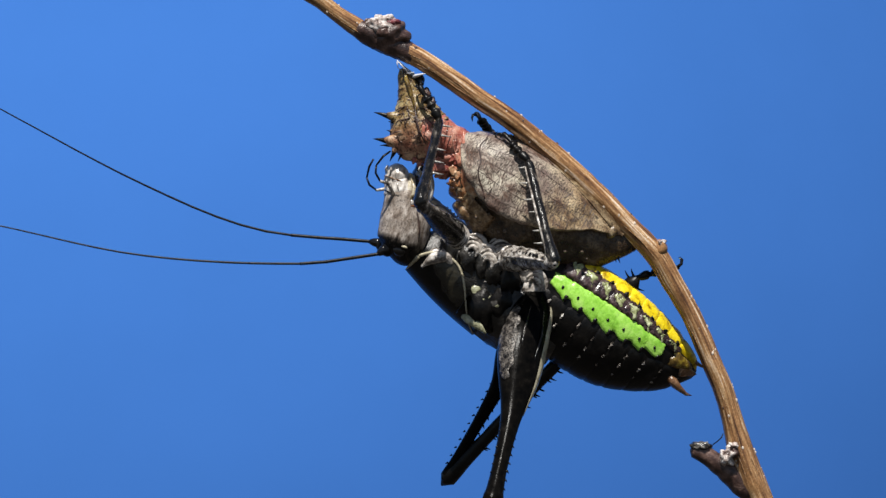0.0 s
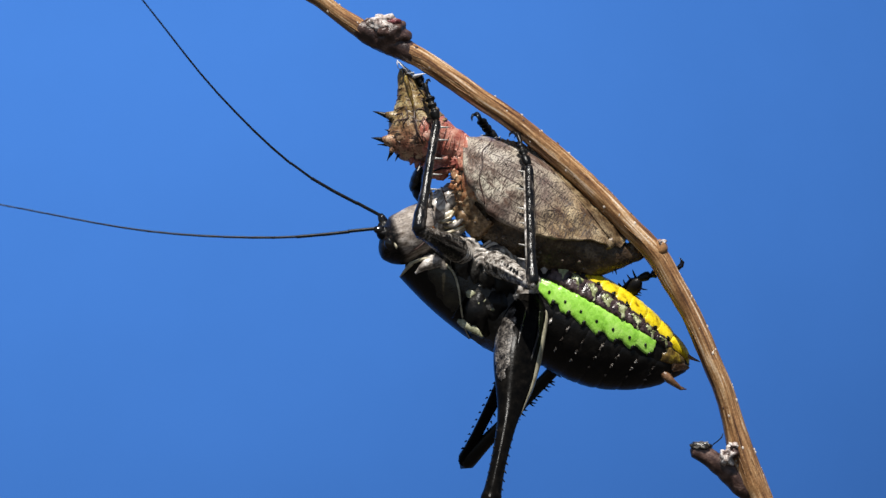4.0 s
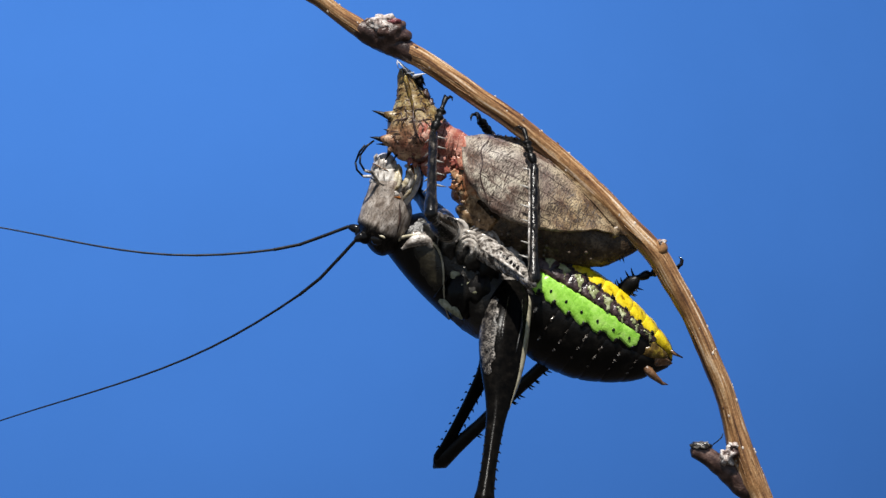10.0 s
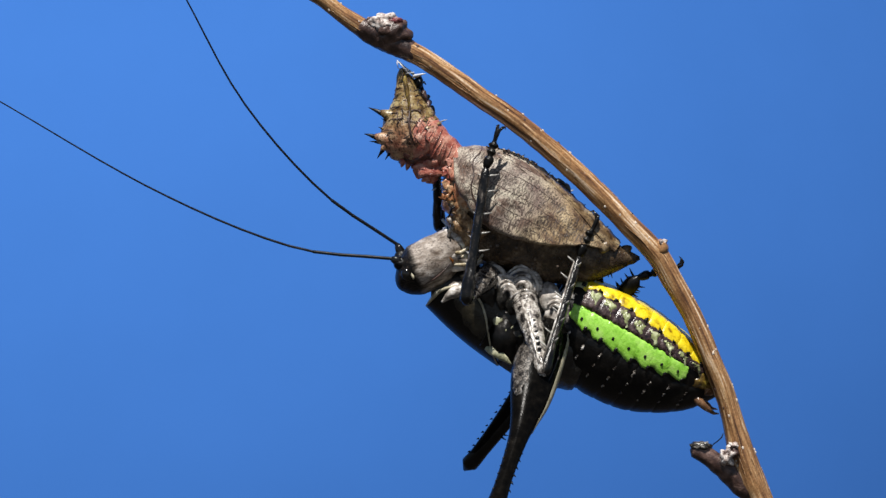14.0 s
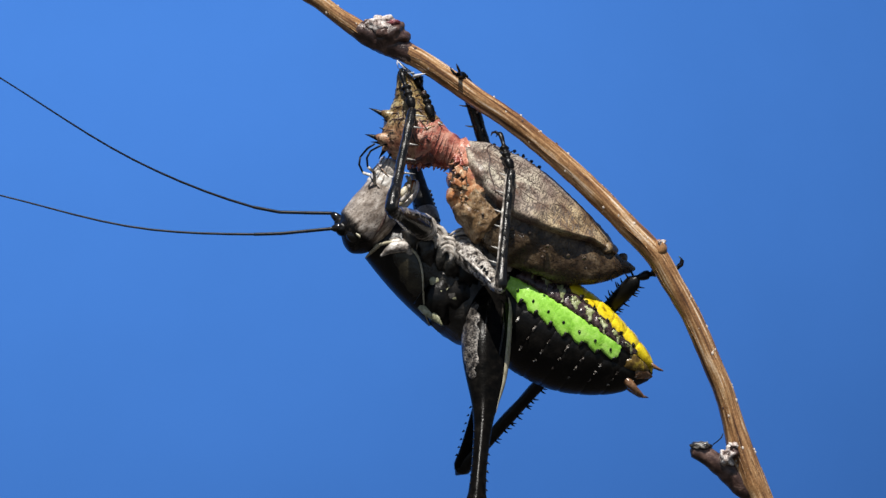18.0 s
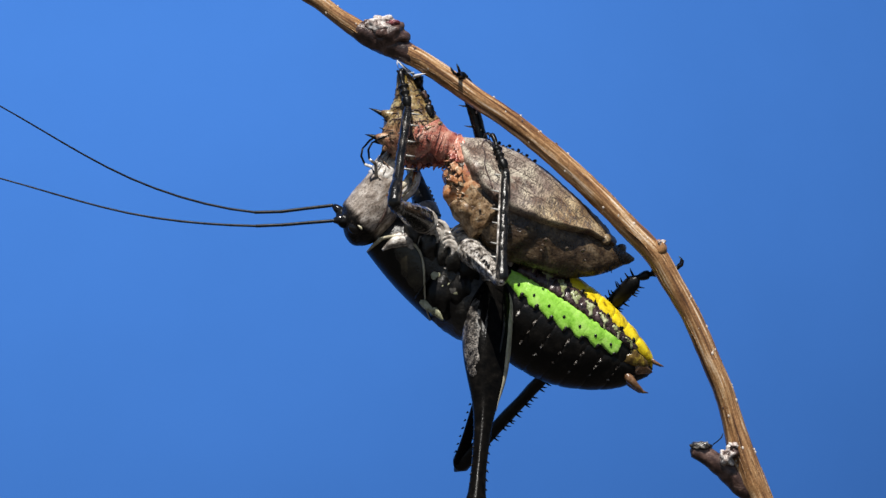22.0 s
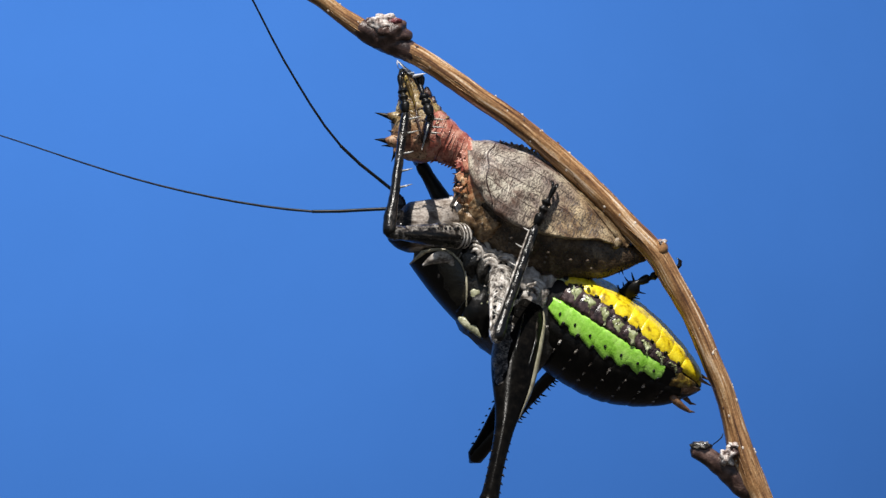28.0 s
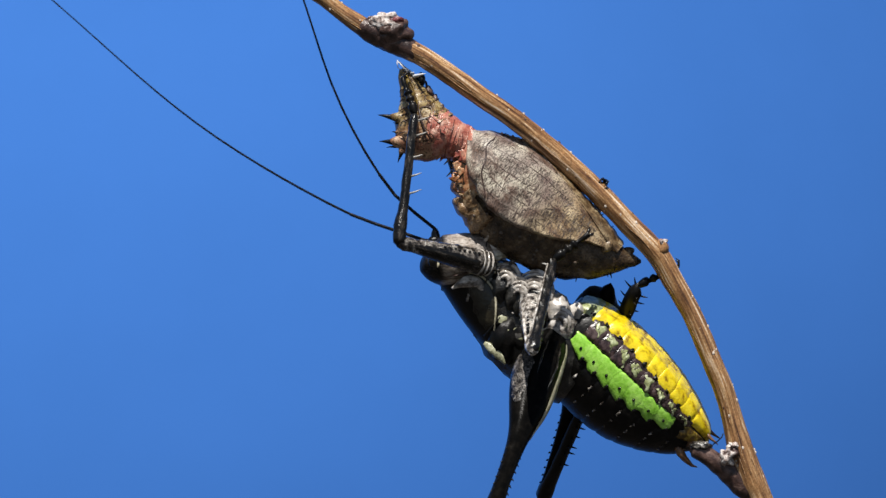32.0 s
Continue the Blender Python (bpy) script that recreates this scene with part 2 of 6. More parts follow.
BACKSKIN = mottled("brown_wrinkled_back_skin", [(0.34, (0.035, 0.020, 0.009)), (0.44, (0.13, 0.08, 0.038)), (0.55, (0.26, 0.185, 0.10)), (0.70, (0.40, 0.325, 0.20))], 1.6 * MM, stretch=(0.8, 1, 1.6), rough=0.36, bump=0.15, grain=0.2 * MM, detail=5, grit=0.45, dashes=(0.18 * MM, (0.8, 1, 1.2), 0.47, (0.03, 0.019, 0.012), 0.85))
SCAB = mottled("olive_brown_dried_flesh", [(0.32, (0.045, 0.023, 0.010)), (0.44, (0.15, 0.085, 0.037)), (0.55, (0.29, 0.19, 0.10)), (0.70, (0.47, 0.37, 0.24))], 0.9 * MM, rough=0.3, bump=0.6, grain=0.2 * MM, dashes=(0.25 * MM, (1, 1, 1), 0.41, (0.03, 0.016, 0.008), 0.7))
PINK = mottled("raw_pink_flesh", [(0.32, (0.20, 0.036, 0.028)), (0.46, (0.39, 0.13, 0.092)), (0.60, (0.49, 0.245, 0.18)), (0.76, (0.58, 0.40, 0.31))], 1.3 * MM, rough=0.27, bump=0.45, grain=0.2 * MM, detail=5, dashes=(0.35 * MM, (0.6, 1, 1.6), 0.39, (0.10, 0.022, 0.018), 0.65))
MAROON = mottled("dark_red_flesh", [(0.30, (0.03, 0.010, 0.008)), (0.44, (0.085, 0.026, 0.020)), (0.58, (0.20, 0.07, 0.055)), (0.74, (0.42, 0.21, 0.16))], 1.1 * MM, rough=0.2, bump=0.5, grain=0.2 * MM, detail=5)
TORN = mottled("torn_orange_flesh", [(0.30, (0.26, 0.065, 0.048)), (0.46, (0.48, 0.19, 0.13)), (0.60, (0.57, 0.32, 0.225)), (0.76, (0.62, 0.45, 0.33))], 1.3 * MM, rough=0.28, bump=0.3, grain=0.2 * MM,
               second=([(0.32, (0.13, 0.042, 0.017)), (0.44, (0.37, 0.155, 0.06)), (0.56, (0.52, 0.295, 0.155)), (0.72, (0.60, 0.47, 0.31))], "Z", -1.8 * MM, -4.6 * MM), dashes=(0.3 * MM, (1, 1, 1), 0.39, (0.06, 0.022, 0.012), 0.7))
BARK = mottled("streaked_brown_bark", [(0.33, (0.05, 0.022, 0.012)), (0.41, (0.15, 0.072, 0.032)), (0.50, (0.29, 0.150, 0.062)), (0.57, (0.44, 0.270, 0.130)), (0.68, (0.74, 0.62, 0.49))], 1.0, stretch=(8.0, 0.26, 1), rough=0.24, bump=0.08, uv=True, grain=0.22 * MM, detail=4.5, grit=0.8)
PALELEG = mottled("pale_silvery_leg", [(0.34, (0.012, 0.010, 0.009)), (0.43, (0.13, 0.113, 0.098)), (0.52, (0.38, 0.345, 0.305)), (0.65, (0.66, 0.63, 0.59))], 0.9 * MM, rough=0.16, bump=0.45, grain=0.2 * MM, detail=3, dashes=(0.22 * MM, (1.5, 1, 0.7), 0.46, (0.012, 0.010, 0.009), 0.85))
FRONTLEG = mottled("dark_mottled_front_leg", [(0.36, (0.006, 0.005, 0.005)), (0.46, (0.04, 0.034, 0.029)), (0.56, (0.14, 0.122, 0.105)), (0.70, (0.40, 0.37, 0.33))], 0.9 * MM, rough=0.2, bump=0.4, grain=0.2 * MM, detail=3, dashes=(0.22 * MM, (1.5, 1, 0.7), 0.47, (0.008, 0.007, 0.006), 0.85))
DARKBARK = mottled("dark_weathered_bark", [(0.32, (0.014, 0.008, 0.007)), (0.5, (0.05, 0.027, 0.022)), (0.66, (0.13, 0.078, 0.062)), (0.8, (0.30, 0.23, 0.19))], 1.2 * MM, rough=0.36, bump=0.4, grain=0.2 * MM)
CRUST = mottled("white_crust", [(0.36, (0.06, 0.035, 0.03)), (0.45, (0.32, 0.25, 0.22)), (0.58, (0.66, 0.62, 0.585))], 0.9 * MM, rough=0.4, bump=0.6)
REDBUD = mottled("dark_red_bud_scale", [(0.3, (0.03, 0.006, 0.007)), (0.55, (0.15, 0.03, 0.035)), (0.72, (0.50, 0.26, 0.25))], 0.7 * MM, rough=0.4, bump=0.7)
SILK = mottled("white_silk", [(0.3, (0.55, 0.55, 0.58)), (0.7, (0.85, 0.85, 0.87))], 0.5 * MM, rough=0.4, bump=0.4)
PEARL = mottled("wet_pearly_wart", [(0.3, (0.05, 0.035, 0.025)), (0.7, (0.14, 0.11, 0.085))], 0.4 * MM, rough=0.08, bump=0.05, rvar=0.03)
SPECK = mottled("pale_lenticel", [(0.3, (0.36, 0.27, 0.19)), (0.7, (0.78, 0.70, 0.61))], 0.3 * MM, rough=0.6, bump=0.3)


def card_paper():
    m, t, b = material("matt_blue_card", 0.85, spec=0.08)
    tc = t.nodes.new("ShaderNodeTexCoord")
    nz = t.nodes.new("ShaderNodeTexNoise")
    nz.inputs["Scale"].default_value = 14
    nz.inputs["Detail"].default_value = 6
    nz.inputs["Roughness"].default_value = 0.6
    t.links.new(tc.outputs["Object"], nz.inputs["Vector"])
    ramp = t.nodes.new("ShaderNodeValToRGB")
    e = ramp.color_ramp.elements
    e[0].position, e[0].color = 0.3, (0.0565, 0.2065, 0.647, 1)
    e[1].position, e[1].color = 0.7, (0.06, 0.217, 0.679, 1)
    t.links.new(nz.outputs["Fac"], ramp.inputs[0])
    t.links.new(ramp.outputs[0], b.inputs["Base Color"])
    return m


CARD = card_paper()
SOIL = mottled("dry_soil", [(0.3, (0.012, 0.010, 0.008)), (0.55, (0.03, 0.025, 0.02)), (0.75, (0.06, 0.05, 0.04))], 60 * MM, rough=0.95, bump=0.6)


# ---- mesh helpers ----
def mesh_ob(name, bm, mat, parent=None, label="", sharp=False):
    me = bpy.data.meshes.new(name)
    bmesh.ops.recalc_face_normals(bm, faces=bm.faces[:])
    bm.to_mesh(me)
    bm.free()
    me.materials.append(mat)
    if not sharp:
        me.polygons.foreach_set("use_smooth", [True] * len(me.polygons))
    ob = new(name, me)
    if parent:
        ob.parent = parent
    if label:
        ob["label"] = label
    return ob


def part(name, bm, mat, parent, label=""):
    return mesh_ob(name, bm, mat, parent, label)


def empty(name):
    return new(name)


def grid(bm, rows, closed=True, caps=True):
    """Skin rings of points; closed: each ring is a loop. Adds UVs: across the ring, and along in units of the girth."""
    uv = bm.loops.layers.uv.verify()
    vs = [[bm.verts.new(p) for p in r] for r in rows]
    n = len(rows[0])
    run = [0.0]
    girth = max(sum((Vector(a[i]) - Vector(a[i - 1])).length for i in range(n)) for a in rows) or 1
    for a, b in zip(rows, rows[1:]):
        run.append(run[-1] + (Vector(b[0]) - Vector(a[0])).length / girth)
    for i in range(len(rows) - 1):
        for j in range(n if closed else n - 1):
            k = (j + 1) % n
            f = bm.faces.new((vs[i][j], vs[i][k], vs[i + 1][k], vs[i + 1][j]))
            for lp, (a, c) in zip(f.loops, ((i, j), (i, j + 1), (i + 1, j + 1), (i + 1, j))):
                lp[uv].uv = (abs(2 * c / n - 1), run[a] * 4)
    if caps and closed:
        for r in (vs[0], vs[-1]):
            bm.faces.new(r)
    return bm


def tube(table, n=14, steps=24, noise_amp=0.0, noise_size=12.0, bm=None, seed=0, curve=smooth, caps=True):
    """A lofted body. Rows: (run, x, y, d, half width in the plane, half depth), in u."""
    bm = bm or bmesh.new()
    s0, s1 = table[0][0], table[-1][0]
    rows = []
    for i in range(steps + 1):
        s = s0 + (s1 - s0) * i / steps
        x, y, d, hw, hd = curve(table, s)
        e = (s1 - s0) * 0.01
        xa, ya = curve(table, max(s - e, s0))[:2]
        xb, yb = curve(table, min(s + e, s1))[:2]
        g = math.hypot(xb - xa, yb - ya) or 1
        nx, ny = (yb - ya) / g, -(xb - xa) / g
        ring = []
        for j in range(n):
            a = 2 * math.pi * j / n
            w, q = math.cos(a) * max(hw, 0.3), math.sin(a) * max(hd, 0.3)
            if noise_amp:
                p = Vector((x + nx * w, y + ny * w, d + q)) / noise_size + Vector((seed, seed * 2, 0))
                f = 1 + noise_amp * noise.noise(p)
                w, q = w * f, q * f
            ring.append(loc(x + nx * w, y + ny * w, d + q))
        rows.append(ring)
    return grid(bm, rows, caps=caps)


def rod(points, radii, n=8, bm=None):
    """A round rod through points (x, y, d), with a radius at each."""
    bm = bm or bmesh.new()
    pts = [loc(*p) for p in points]
    rows = []
    for i, p in enumerate(pts):
        t = (pts[min(i + 1, len(pts) - 1)] - pts[max(i - 1, 0)]).normalized()
        a = t.cross(Vector((0.3, 1, 0.2))).normalized()
        b = t.cross(a)
        rows.append([p + (a * math.cos(2 * math.pi * j / n) + b * math.sin(2 * math.pi * j / n)) * max(radii[i], 0.15) * U for j in range(n)])
    return grid(bm, rows)


def lump(x, y, d, rx, ry, rd, amp=0.0, size=10.0, seed=0, sub=3, bm=None):
    """A rounded lump, roughened."""
    bm = bm or bmesh.new()
    made = bmesh.ops.create_icosphere(bm, subdivisions=sub, radius=1)["verts"]
    for v in made:
        c = v.co.copy()
        f = 1 + (amp * noise.noise(Vector((c.x * rx, c.y * rd, c.z * ry)) / size + Vector((seed, 0, seed))) if amp else 0)
        v.co = loc(x + c.x * rx * f, y - c.z * ry * f, d + c.y * rd * f)
    return bm

# ---- the setting ----
def card_depth(x, z):
    """The card stands askew and is bowed: it falls away to one side and towards the foot."""
    bx, az = min(max(x, -0.2), 0.2), max(0.66 - z, 0.0)
    gx = 0.34 * bx + 1.35 * bx * bx + (x - bx) * (0.34 + 2.7 * bx)
    gz = (0.5 * az * az if az < 0.25 else 0.03125 + 0.25 * (az - 0.25)) + 0.114 * (z - 0.66)
    return gx + gz


def make_card():
    bm = bmesh.new()
    xs = [-1.2 + 2.4 * j / 60 for j in range(61)]
    zs = [1.5 * i / 40 for i in range(41)]
    front_rows = [[Vector((x, card_depth(x, z), z)) for x in xs] for z in zs]
    grid(bm, front_rows, closed=False)
    grid(bm, [[p + Vector((0, 0.004, 0)) for p in r] for r in front_rows], closed=False)
    return mesh_ob("backdrop", bm, CARD)


backdrop = make_card()
backdrop.matrix_world = pose(0, 0.62, 0.0)
tagged(backdrop, "large bowed matt blue card standing behind the twig", "backdrop", kind="structure")

gm = bmesh.new()
grid(gm, [[Vector((x * abs(x) * 0.5, y * abs(y) * 0.5, 0.0)) for x in range(-20, 21, 2)] for y in range(-20, 21, 2)], closed=False)
ground = mesh_ob("ground", gm, SOIL)
tagged(ground, "plain dark peaty soil", "ground", kind="structure")

# ---- the twig ----
TWIG = [(0, 480, -62, -46, 12, 12), (75, 535, -16, -46, 13, 13), (130, 573.3, 7.6, -46, 13.8, 13.8), (165, 600.3, 28.6, -46, 14.3, 14.8), (225, 650.3, 61.6, -46, 17.8, 16.8), (280, 700.3, 84.6, -46, 17.8, 17.8), (335, 750.3, 110.6, -46, 17.8, 17.8),
        (395, 800.3, 143.6, -46, 17.8, 17.8), (455, 850.3, 178.6, -46, 17.8, 17.8), (515, 900.3, 211.6, -46, 17.8, 17.8), (580, 950.3, 251.6, -46, 17.8, 17.8), (645, 1000.3, 293.6, -46, 18.8, 18.8), (713, 1050.3, 340.6, -46, 18.8, 18.8), (785, 1100.3, 391.6, -46, 18.8, 18.8),
        (865, 1156.3, 449.6, -46, 19.8, 19.8), (922, 1186.3, 499.6, -46, 18.8, 18.8), (980, 1215.3, 549.6, -46, 17.3, 17.8), (1035, 1238.3, 599.6, -46, 17.8, 17.8), (1090, 1259.3, 649.6, -46, 17.8, 17.8), (1142, 1279.3, 699.6, -46, 17.8, 17.8), (1195, 1293.3, 749.6, -46, 19.3, 18.8),
        (1247, 1307.3, 799.6, -46, 23.8, 22.8), (1300, 1326.3, 849.6, -46, 23.8, 23.8), (1335, 1340.3, 881.6, -46, 21.8, 22.8), (1400, 1366.3, 941.6, -46, 22.8, 22.8), (1500, 1400, 1036, -46, 23, 23), (2200, 1560, 1700, 0, 28, 28), (5000, 1700, 4500, 60, 50, 50),
        (9600, 1720, 9340, 80, 62, 62)]
PIV = (1300, 820)
tw = [(r[0], r[1] - PIV[0], r[2] - PIV[1], *r[3:]) for r in TWIG]


def twig_point(run):
    return smooth(tw, run)


def make_twig():
    root = empty("twig")
    root.matrix_world = Matrix.Translation(place(*PIV, 0))
    body = tube([r for r in tw if r[0] <= 1500], n=24, steps=190, noise_amp=0.05, noise_size=24, caps=True)
    part("stem", body, BARK, root, "grey-brown streaked woody stem")
    low = tube([r for r in tw if r[0] >= 1500], n=16, steps=40, noise_amp=0.1, noise_size=60)
    part("lower_stem", low, BARK, root)
    # lengthwise bark ridges, a little proud of the stem
    rng = random.Random(4)
    for i in range(22):
        s = rng.uniform(90, 1400)
        ln = rng.uniform(40, 130)
        a = rng.uniform(-2.9, 0.2)
        pts, rad = [], []
        for k in range(9):
            x, y, d, hw, hd = twig_point(s + ln * k / 8)
            x2, y2 = twig_point(s + ln * k / 8 + 4)[:2]
            g = math.hypot(x2 - x, y2 - y)
            nx, ny = (y2 - y) / g, -(x2 - x) / g
            aa = a + 0.06 * math.sin(k * 0.9 + i)
            pts.append((x + nx * hw * math.cos(aa) * 0.99, y + ny * hw * math.cos(aa) * 0.99, d + hd * math.sin(aa) * 0.99))
            rad.append(0.8 * math.sin(math.pi * (k + 0.3) / 8.6) + 0.2)
        part("bark_ridge", rod(pts, rad, 6), BARK, root)
    for i in range(96):
        s = rng.uniform(90, 1420) if i < 60 else rng.uniform(560, 1300)
        a = rng.uniform(-2.7, 0.0)
        x, y, d, hw, hd = twig_point(s)
        x2, y2 = twig_point(s + 4)[:2]
        g = math.hypot(x2 - x, y2 - y)
        nx, ny = (y2 - y) / g, -(x2 - x) / g
        r = rng.uniform(0.8, 2.6)
        part("lenticel", lump(x + nx * hw * math.cos(a) * 0.95, y + ny * hw * math.cos(a) * 0.95, d + hd * math.sin(a) * 0.95, r, r * 1.5, r * 0.6, 0.3, 3, i, 2), SPECK if i % 4 else DARKBARK, root)
    o = lambda x, y: (x - PIV[0], y - PIV[1])
    node = [(k, *twig_point(k)) for k in (196, 215, 235, 260, 285, 310, 330)]
    part("bud_collar", tube([(r[0], r[1], r[2], r[3], r[4] + o, r[5] + o) for r, o in zip(node, (-2, 0.6, 2.2, 3.0, 2.2, 0.6, -2))], n=24, steps=26, noise_amp=0.12, noise_size=11, seed=3), DARKBARK, root, "dark swollen bark below the bud")
    # the bud near the top: a swollen collar with pale crust and a dark red scale
    part("bud", lump(*o(690, 64), -50, 36, 25, 24, 0.25, 15, 3, 4), DARKBARK, root, "dark swollen bud")
    part("bud_crust", lump(*o(677, 47), -54, 26, 16, 19, 0.45, 10, 5, 4), CRUST, root, "white crusted bud scale")
    part("bud_scale", lump(*o(698, 47), -58, 13, 8, 12, 0.5, 8, 8), REDBUD, root, "dark red bud scale")
    part("bud_eye", lump(*o(681, 63), -70, 11, 9, 9, 0.3, 6, 9), DARKBARK, root)
    part("bud_scale", lump(*o(650, 55), -54, 9, 7, 10, 0.4, 6, 15), CRUST, root)
    # the leaf scar half way down: a low swelling with a pale crust on its upper side
    part("leaf_scar", lump(*o(1163, 443), -50, 15, 19, 16, 0.15, 12, 11, 4), BARK, root, "low swelling of a leaf scar")
    part("scar_crust", lump(*o(1166, 430), -56, 8, 5, 8, 0.7, 6, 12), CRUST, root, "pale crust on the leaf scar")
    # the cut stub near the bottom, and the white knot beside it
    st = [(0, *o(1218, 789), -48, 5, 5), (5, *o(1223, 791), -48, 15, 14), (30, *o(1245, 803), -48, 16, 15), (70, *o(1277, 825), -48, 19, 17), (115, *o(1309, 853), -46, 22, 19), (150, *o(1334, 880), -46, 18, 18)]
    part("stub", tube(st, n=16, steps=20, noise_amp=0.14, noise_size=14), DARKBARK, root, "dark broken side stub")
    part("stub_end", lump(*o(1236, 785), -54, 18, 8, 11, 0.5, 7, 2), GREYLEG, root, "grey weathered stub end")
    part("knot_crust", lump(*o(1279, 803), -64, 12, 14, 14, 0.9, 7, 4), CRUST, root, "white crusted knot")
    part("knot_crust", lump(*o(1290, 786), -64, 9, 9, 12, 0.8, 6, 6), CRUST, root)
    part("knot_hollow", lump(*o(1293, 795), -68, 8, 9, 10, 0.5, 6, 7), DARKBARK, root)
    part("thread", rod([(*o(1256, 783), -52), (*o(1264, 777), -54), (*o(1271, 771), -52), (*o(1274, 764), -50)], [1, 1, 1, 0.8], 6), BLACK, root, "fine dark thread")
    tagged(root, "bent grey-brown woody twig with buds and a broken stub", "twig")
    return root


twig = make_twig()

# ---- the chrysalis: a spiny tail section hung on silk, and the large front with wing cases ----
chrysalis = empty("chrysalis")
chrysalis.matrix_world = Matrix.Translation(place(717, 125, -18))
tagged(chrysalis, "grey-tan spiny chrysalis, torn open pink inside, hanging from twig", "chrysalis")

tail = part("tail_section", tube([(0, -6, -4, 0, 4, 5), (12, -4, 8, 0, 11, 10), (30, 2, 26, 0, 19, 15), (50, 6, 48, 0, 26, 21), (75, 9, 72, 0, 40, 30), (100, 11, 98, 0, 52, 38), (120, 16, 116, 0, 55, 42), (136, 27, 130, 2, 46, 40), (150, 38, 140, 4, 32, 32), (156, 44, 144, 4, 16, 18)],
                                 n=32, steps=48, noise_amp=0.09, noise_size=18), TAN, chrysalis, "olive-tan spiny tail section with dark cracks")


def ring_band(parent, name, mat, table, n=28, amp=0.08, seed=0, label=""):
    return part(name, tube(table, n=n, steps=16, noise_amp=amp, noise_size=16, seed=seed), mat, parent, label)


for i, (x, y, hw) in enumerate(((8, 66, 36), (12, 94, 51), (17, 118, 57))):
    ring_band(tail, "tail_ring", TAN, [(0, x - 1, y - 16, 0, hw - 10, 24 + i * 5), (12, x, y - 4, 0, hw - 4, 29 + i * 5), (22, x + 2, y + 6, 0, hw - 2.5, 31 + i * 5), (29, x + 3, y + 13, 0, hw - 7, 29 + i * 5)], amp=0.09, seed=i)
part("tail_keel", rod([(-3, 0, -9), (-1, 12, -12), (3, 30, -18), (7, 52, -25), (11, 80, -36)], [2, 4, 4.5, 3, 1.5]), OCHRE, tail, "ochre keel along the tail")
part("tail_keel", rod([(10, 60, -29), (9, 90, -40), (12, 112, -46), (20, 134, -48)], [1.5, 1.8, 1.8, 1.2]), DARKBARK, tail, "dark seam along the tail")
part("tail_foot", lump(24, 22, -4, 8, 12, 10, 0.3, 8, 4), BLACK, tail, "black tip hooks")
for i in range(4):
    part("edge_pad", lump(34 + i * 7, 44 + i * 17, -2, 6, 10, 12, 0.4, 7, i), DARKBARK, tail)
ring_band(tail, "pink_ring", PINK, [(0, 20, 108, 0, 46, 38), (10, 27, 120, 0, 46, 42), (20, 36, 132, 2, 41, 41), (28, 44, 141, 3, 32, 36)], seed=3, label="raw pink ring of flesh")
# what is left of the middle: a pink neck of three rings, and a rag that gets eaten
NECK = [(-36, -6, 34, 32), (-26, -6, 44, 40), (-2, -4, 41, 38), (24, -1, 35, 32), (46, 1, 30, 27), (60, 4, 25, 23), (68, 6, 14, 14)]
neck = part("neck", tube([(r[0], r[0], r[1], 0, r[2], r[3]) for r in NECK], n=36, steps=44, noise_amp=0.06, noise_size=13, seed=5), PINK, chrysalis, "raw pink wrinkled neck of flesh")
rng = random.Random(41)
for i in range(12):
    x = -28 + i * 7.4
    a0, a1 = rng.uniform(-85, -20), rng.uniform(20, 85)
    lean = rng.uniform(-5, 5)
    pts = []
    for k in range(13):
        a = radians(a0 + (a1 - a0) * k / 12)
        xx = x + lean * math.sin(a) + 2.2 * noise.noise(Vector((k / 2.5, i, 1)))
        c, hw, hd = smooth(NECK, xx)
        pts.append((xx, c + (hw + 0.7) * math.sin(a), -(hd + 0.7) * math.cos(a)))
    part("neck_wrinkle", rod(pts, [0.3] + [rng.uniform(0.5, 1.2) for k in range(11)] + [0.3], 5), (MAROON, PINK, TORN)[i % 3], neck)
for i in range(12):
    x = -22 + i * 6.2
    y = smooth(NECK, x)[0] + smooth(NECK, x)[1]
    part("flesh_rag", rod([(x + 6, y - 8, -10 + (i % 3) * 8), (x + 3, y - 2, -12 + (i % 4) * 7), (x, y + 2 + (i * 7) % 6, -10 + (i % 3) * 8)], [6, 4, 0.8], 7), PINK, neck)
rag = part("flesh_lump", lump(0, 0, 0, 31, 30, 18, 0.42, 11, 6, 4), PINK, chrysalis, "pink lump of flesh, later eaten")
flap = part("flesh_flap", lump(0, 0, 0, 44, 24, 30, 0.36, 12, 2.4, 4), MAROON, chrysalis, "hanging flap of dark red flesh, later eaten")
for i in range(7):
    part("flesh_rag", rod([(-30 + i * 9, 10, -16 + (i % 3) * 9), (-32 + i * 9, 19 + (i * 5) % 6, -16 + (i % 3) * 8), (-34 + i * 9, 24 + (i * 5) % 8, -14 + (i % 2) * 8)], [6, 4, 1], 7), PINK, flap)
part("flesh_rag", rod([(4, 16, -6), (-4, 26, -8), (-12, 30, -6)], [9, 7, 2], 8), PINK, rag)
part("flesh_rag", rod([(10, 14, 4), (12, 26, 2), (6, 34, 0)], [8, 6, 2], 8), PINK, rag)


